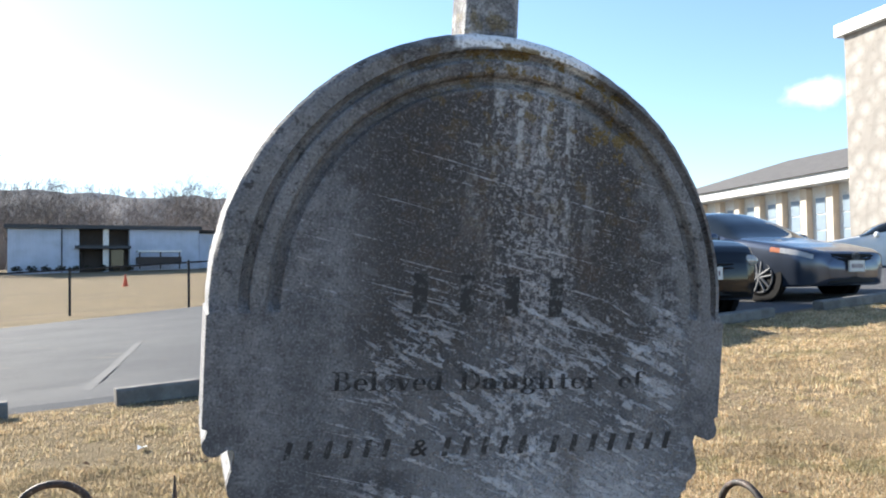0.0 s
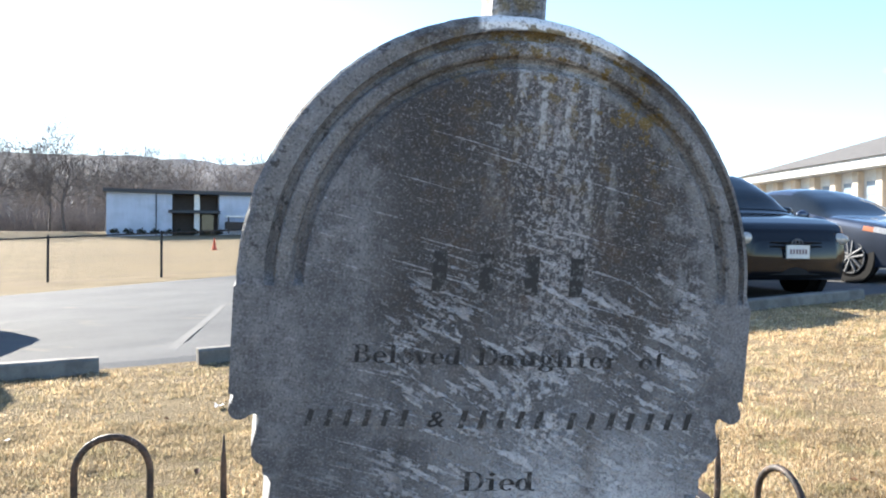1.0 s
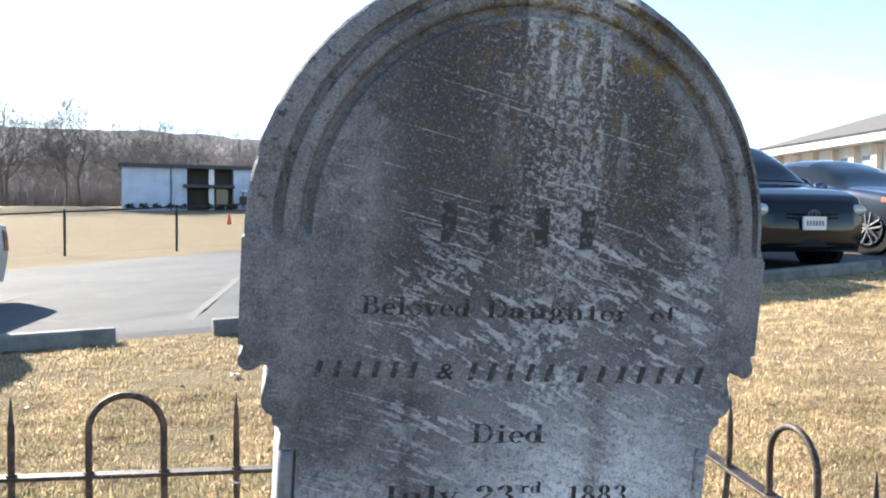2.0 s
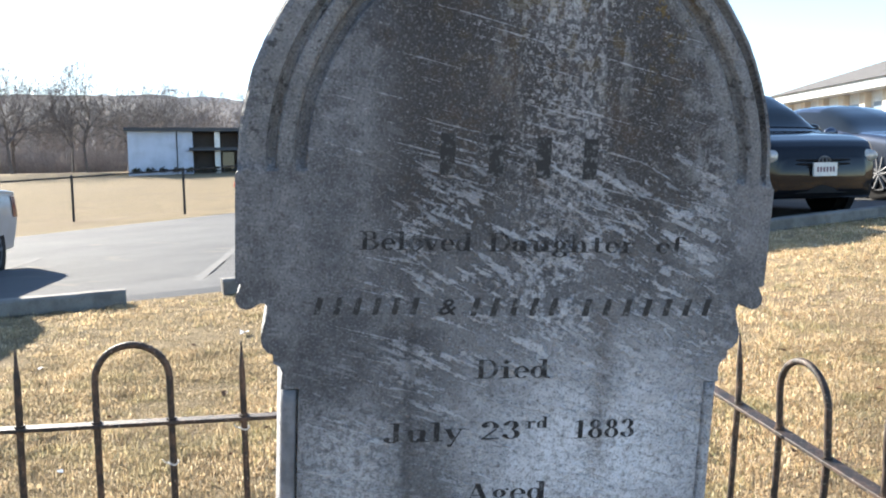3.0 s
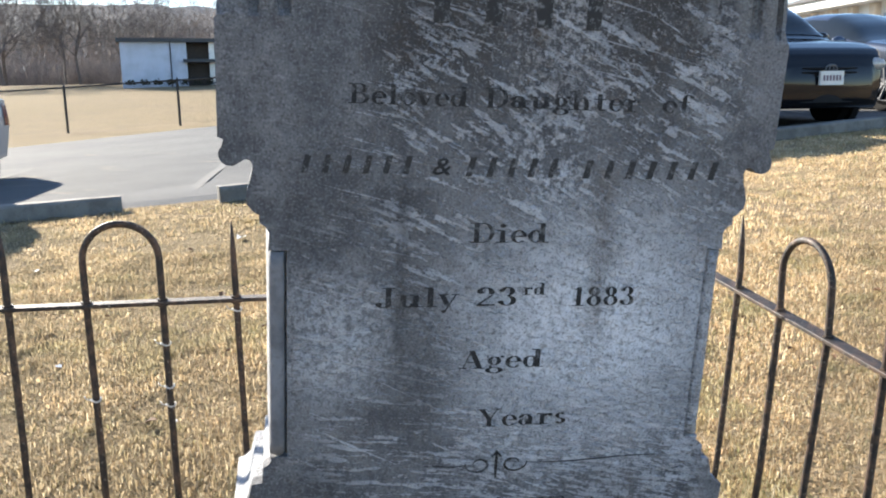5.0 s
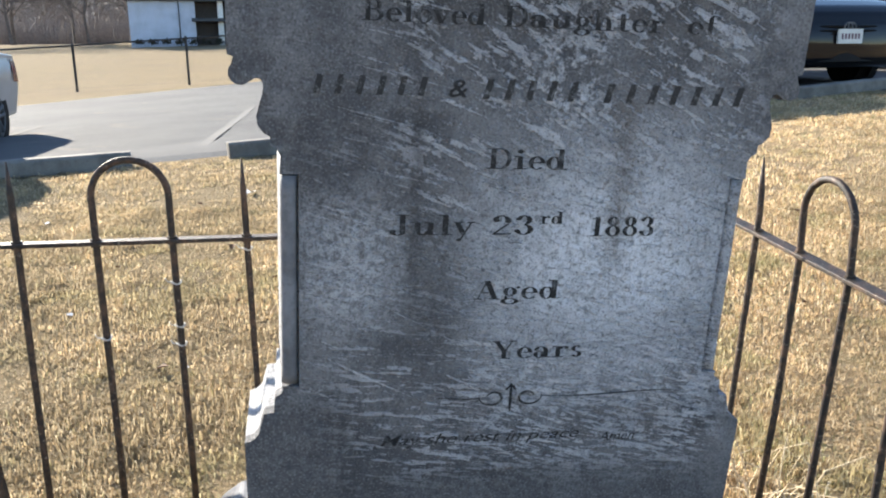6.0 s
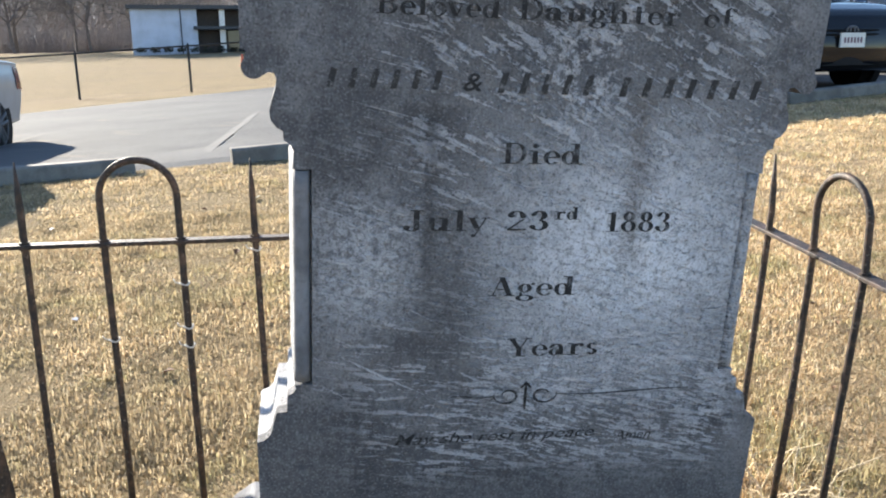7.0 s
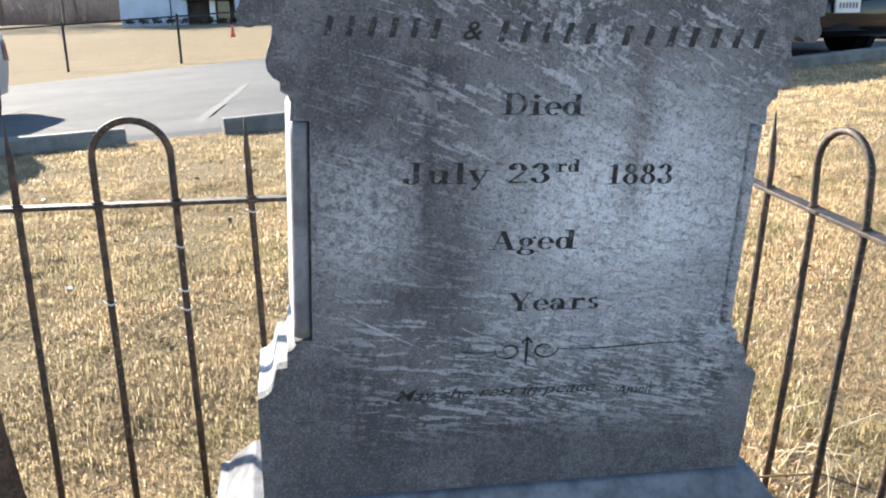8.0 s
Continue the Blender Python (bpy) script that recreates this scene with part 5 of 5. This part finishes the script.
def hill_z(x, y):
    ridge = 36 - 0.055 * (x + 150) + 5 * noise.noise(Vector((x * 0.012, 0, 3))) + 1.6 * noise.noise(Vector((x * 0.08, 0, 5)))
    rise = ease(100, 330, y)
    return ground_z(x, 69) - 1.5 + max(ridge, 5) * rise + rise * 1.2 * noise.noise(Vector((x * 0.2, y * 0.2, 0)))


hills = sheet("hillside", [-520 + 5.2 * k for k in range(181)], [85 + 8 * k for k in range(40)], hill_z, hillside("hazy_hillside"))
tagged(hills, "brown wooded winter hillside on the skyline", "hill", kind="structure")
rng = random.Random(9)
skyline = []
for _ in range(420):
    x = rng.uniform(-330, -30)
    y = rng.uniform(270, 345)
    base = Vector((x, y, hill_z(x, y) - 0.5))
    hgt = rng.uniform(4, 8)
    for _ in range(9):
        a = base + Vector((rng.gauss(0, 0.4), 0, hgt * rng.uniform(0.0, 0.6)))
        skyline.append((a, a + Vector((rng.gauss(0, 1.4), 0, rng.uniform(1, hgt * 0.55))), 0.055, 0.03))
# ridge twigs painted pale and blue to carry the distance haze
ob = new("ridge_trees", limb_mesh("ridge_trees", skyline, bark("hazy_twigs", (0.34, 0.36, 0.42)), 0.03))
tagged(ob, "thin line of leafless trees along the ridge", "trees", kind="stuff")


# ---- field odds and ends ----
CONE = plain("orange_plastic", (0.70, 0.12, 0.05), 0.5)
for x, y in ((-15.66, 40.0),):
    bm = bmesh.new()
    tube(bm, [(0, 0, 0), (0, 0, 0.04), (0, 0, 0.041), (0, 0, 0.6)], [0.17, 0.17, 0.12, 0.03], 12)
    ob = new("traffic_cone", mesh_of("traffic_cone", bm, CONE))
    ob.matrix_basis = Matrix.Translation((x, y, ground_z(x, y)))
    tagged(ob, "orange cone standing on the dry field", "cone", "cones on the field")

bench = thing("plastic_bench", pose(-14.8, 58.0, ground_z(-14.8, 58) , 0, 0, 25), "white plastic furniture standing on the field", "bench")
part("backrest", boxed(-0.6, 0.5, 0.1, 0.16, 0.4, 1.25), WHITE_TRIM, bench)
part("seat", boxed(-0.6, 0.9, -0.5, 0.16, 0.36, 0.42), WHITE_TRIM, bench)
for x in (-0.55, 0.8):
    for y in (-0.45, 0.08):
        part("leg", boxed(x, x + 0.06, y, y + 0.06, 0, 0.36), WHITE_TRIM, bench)

cart = thing("utility_trailer", pose(-23.6, 62.5, ground_z(-23.6, 62.5) + 0.2, 0, 0, hall_ang), "small white-topped trailer beside the building", "trailer")
part("top", boxed(0, 3.2, -0.9, 0.6, 1.25, 1.4), WHITE_TRIM, cart)
for x in (0.1, 1.6, 3.0):
    part("post", boxed(x, x + 0.1, -0.85, -0.75, 0.0, 1.25), DARK_WALL, cart)
part("bed", boxed(0, 3.2, -0.85, 0.55, 0.35, 0.9), DARK_WALL, cart)


# ---- railing corner post, ties and weeds ----
post = thing("corner_post", Matrix.Translation(left_post), "leaning rusted iron corner post of the railing", "post")
bm = bmesh.new()
ring = []
for z, off in ((-0.06, 0.028), (0.75, -0.075)):
    ring.append([bm.verts.new(Vector((off + sx * 0.014, sy * 0.014, z))) for sx, sy in ((-1, -1), (1, -1), (1, 1), (-1, 1))])
for k in range(4):
    bm.faces.new((ring[0][k], ring[0][(k + 1) % 4], ring[1][(k + 1) % 4], ring[1][k]))
bm.faces.new(ring[0])
bm.faces.new(ring[1])
part("shaft", bm, IRON, post)

TIE = plain("white_cord", (0.62, 0.60, 0.56), 0.6)
for s, z in ((at4 - 2 * pitch_, 0.505), (at4 - pitch_, 0.485), (at4 - pitch_, 0.520), (at4 - pitch_, 0.60), (at4, 0.655)):
    p = back_start + HH * s
    bm = bmesh.new()
    loop = [(math.cos(a) * 0.0085, math.sin(a) * 0.0085, 0.002 * math.sin(a * 2)) for a in (math.tau * k / 12 for k in range(13))]
    tube(bm, loop, 0.0016, 5)
    tube(bm, [(-0.008, -0.004, 0), (-0.012, -0.010, 0.004), (-0.014, -0.012, 0.010)], 0.0012, 5)
    ob = new("cord_tie", mesh_of("cord_tie", bm, TIE))
    ob.matrix_basis = Matrix.Translation((p.x, p.y, z))
    tagged(ob, "scrap of pale cord tied round a railing bar", "tie", "ties on the railing")


STRAW = plain("bleached_straw", (0.62, 0.50, 0.33), 0.8, vary=0.35, scale=30)
TWIG = plain("brown_twig", (0.16, 0.11, 0.07), 0.85)
LEAF = plain("dead_leaf", (0.17, 0.085, 0.04), 0.8, vary=0.4, scale=40)
PAPER = plain("litter_white", (0.72, 0.73, 0.75), 0.6)
rng = random.Random(21)
bm = bmesh.new()
for _ in range(75):
    s, d = rng.uniform(0.05, 0.75), rng.gauss(0.0, 0.05)
    p = right_start + NN * s + HH * (d + 0.02)
    p.z = ground_z(p.x, p.y)
    a = rng.uniform(0, math.tau)
    out = Vector((math.cos(a), math.sin(a), 0)) * rng.uniform(0.05, 0.20)
    rise = rng.uniform(0.03, 0.16)
    tube(bm, [p, p + out * 0.3 + Vector((0, 0, rise * 0.8)), p + out * 0.7 + Vector((0, 0, rise)), p + out + Vector((0, 0, rise * 0.7))], [0.0017, 0.0014, 0.0011, 0.0006], 4)
tagged(new("dry_weeds", mesh_of("dry_weeds", bm, STRAW)), "bleached dry weeds tangled at the foot of the railing", "weeds", kind="stuff")

for pts in (((-0.86, 1.20, 0.155), (-0.80, 1.22, 0.17), (-0.74, 1.20, 0.165), (-0.68, 1.22, 0.15), (-0.60, 1.21, 0.13)), ((0.42, 1.43, 0.17), (0.52, 1.40, 0.20), (0.60, 1.36, 0.19), (0.70, 1.30, 0.21), (0.80, 1.27, 0.17))):
    bm = bmesh.new()
    tube(bm, pts, [0.0022, 0.0022, 0.002, 0.0017, 0.0012], 5)
    tube(bm, [pts[2], (pts[2][0] + 0.05, pts[2][1] - 0.02, pts[2][2] + 0.06), (pts[2][0] + 0.09, pts[2][1] - 0.02, pts[2][2] + 0.08)], [0.0016, 0.0012, 0.0008], 4)
    tube(bm, [pts[0], (pts[0][0], pts[0][1], 0.09)], 0.0015, 4)
    tagged(new("twig", mesh_of("twig", bm, TWIG)), "thin dead twig caught in the grass by the railing", "twig", "twigs by the railing")

for x, y, s in ((-1.76, 4.75, 0.075), (-2.2, 3.0, 0.035), (-1.55, 2.5, 0.025), (-2.55, 3.9, 0.04), (-0.95, 2.1, 0.02)):
    bm = bmesh.new()
    grid = [[bm.verts.new((i * s * 0.5, j * s * 0.35, s * (0.25 + 0.35 * noise.noise(Vector((i * 1.3 + x, j * 1.7, y)))))) for j in range(-1, 2)] for i in range(-1, 2)]
    for i in range(2):
        for j in range(2):
            bm.faces.new((grid[i][j], grid[i + 1][j], grid[i + 1][j + 1], grid[i][j + 1]))
    ob = new("paper_scrap", mesh_of("paper_scrap", bm, PAPER))
    ob.matrix_basis = pose(x, y, bumpy(x, y) + 0.012, 0, 0, 40 * x)
    tagged(ob, "crumpled white scrap lying in the dry grass", "litter", "scraps on the lawn")

for _ in range(46):
    y = rng.uniform(1.3, 5.0)
    x = rng.uniform(-0.62, 0.62) * y
    if abs(x) < 0.34 * y and y < 2:
        continue
    s = rng.uniform(0.012, 0.028)
    bm = bmesh.new()
    v = [bm.verts.new(p) for p in ((-s, 0, 0.004), (-s * 0.2, -s * 0.6, 0.010), (s, 0, 0.003), (-s * 0.2, s * 0.6, 0.012), (0, 0, -0.002 + s * 0.2))]
    for k in range(4):
        bm.faces.new((v[k], v[(k + 1) % 4], v[4]))
    ob = new("dead_leaf", mesh_of("dead_leaf", bm, LEAF))
    ob.matrix_basis = pose(x, y, bumpy(x, y) + 0.016, rng.uniform(-20, 20), rng.uniform(-20, 20), rng.uniform(0, 360))
    tagged(ob, "curled brown dead leaf lying in the grass", "leaf", "dead leaves on the lawn")


# ---- lawn ----
def lawn(name, count, area, size, seed, keep):
    """Dry blades: thin bent strips, in loose clumps."""
    rs = np.random.RandomState(seed)
    x0, x1, y0, y1 = area
    n = count
    clumps = rs.uniform(0, 1, (n // 14 + 1, 2)) * (x1 - x0, y1 - y0) + (x0, y0)
    pos = clumps[rs.randint(0, len(clumps), n)] + rs.normal(0, 0.028, (n, 2))
    pos = pos[[keep(px_, py_) for px_, py_ in pos]]
    n = len(pos)
    z = np.array([bumpy(px_, py_) for px_, py_ in pos])
    length = size * rs.uniform(0.5, 1.35, n)
    az, lean = rs.uniform(0, math.tau, n), np.abs(rs.normal(1.0, 0.36, n)).clip(0.1, 1.5)
    wide = rs.uniform(0.0006, 0.0015, n) * (1 + 0.18 * np.hypot(pos[:, 0], pos[:, 1]))
    out = np.stack([np.cos(az), np.sin(az)], 1)
    side = np.stack([-np.sin(az), np.cos(az)], 1)
    v = np.zeros((n, 5, 3))
    mid = pos + out * (length * 0.5 * np.sin(lean * 0.6))[:, None]
    tip = pos + out * (length * np.sin(lean))[:, None]
    zm, zt = z + length * 0.5 * np.cos(lean * 0.6), z + length * np.cos(lean) * 0.9
    for k, (p, q, zz) in enumerate(((pos, 1, z - 0.01), (pos, -1, z - 0.01), (mid, -0.8, zm), (mid, 0.8, zm), (tip, 0, zt))):
        v[:, k, :2] = p + side * (wide * q)[:, None]
        v[:, k, 2] = zz
    base = np.arange(n)[:, None] * 5
    loops = np.concatenate([base + [0, 1, 2, 3], base + [3, 2, 4]], 1).ravel()
    data = bpy.data.meshes.new(name)
    data.vertices.add(n * 5)
    data.vertices.foreach_set("co", v.ravel())
    data.loops.add(len(loops))
    data.loops.foreach_set("vertex_index", loops.astype(np.int32))
    starts = (np.arange(n)[:, None] * 7 + [0, 4]).ravel()
    data.polygons.add(n * 2)
    data.polygons.foreach_set("loop_start", starts.astype(np.int32))
    data.update(calc_edges=True)
    data.materials.append(BLADES)
    return new(name, data)


def on_lawn(x, y):
    w_ = -ROW_Y * x + ROW_X * (y - 7.95)
    if w_ > 0.02 or random.random() > 1.25 - ease(0.1, 1.6, abs(x) - 0.62 * y):
        return False
    q = STONE.inverted() @ Vector((x, y, 0.1))
    return not (abs(q.x) < 0.4 and -0.06 < q.y < 0.2)


tagged(lawn("lawn", 500000, (-2.8, 3.0, 0.2, 4.4), 0.029, 3, on_lawn), "dry straw-coloured lawn round the railing", "grass", kind="stuff")
tagged(lawn("lawn", 290000, (-5.2, 6.6, 4.2, 11.2), 0.036, 4, on_lawn), "dry straw-coloured lawn up to the lot", "grass", kind="stuff")
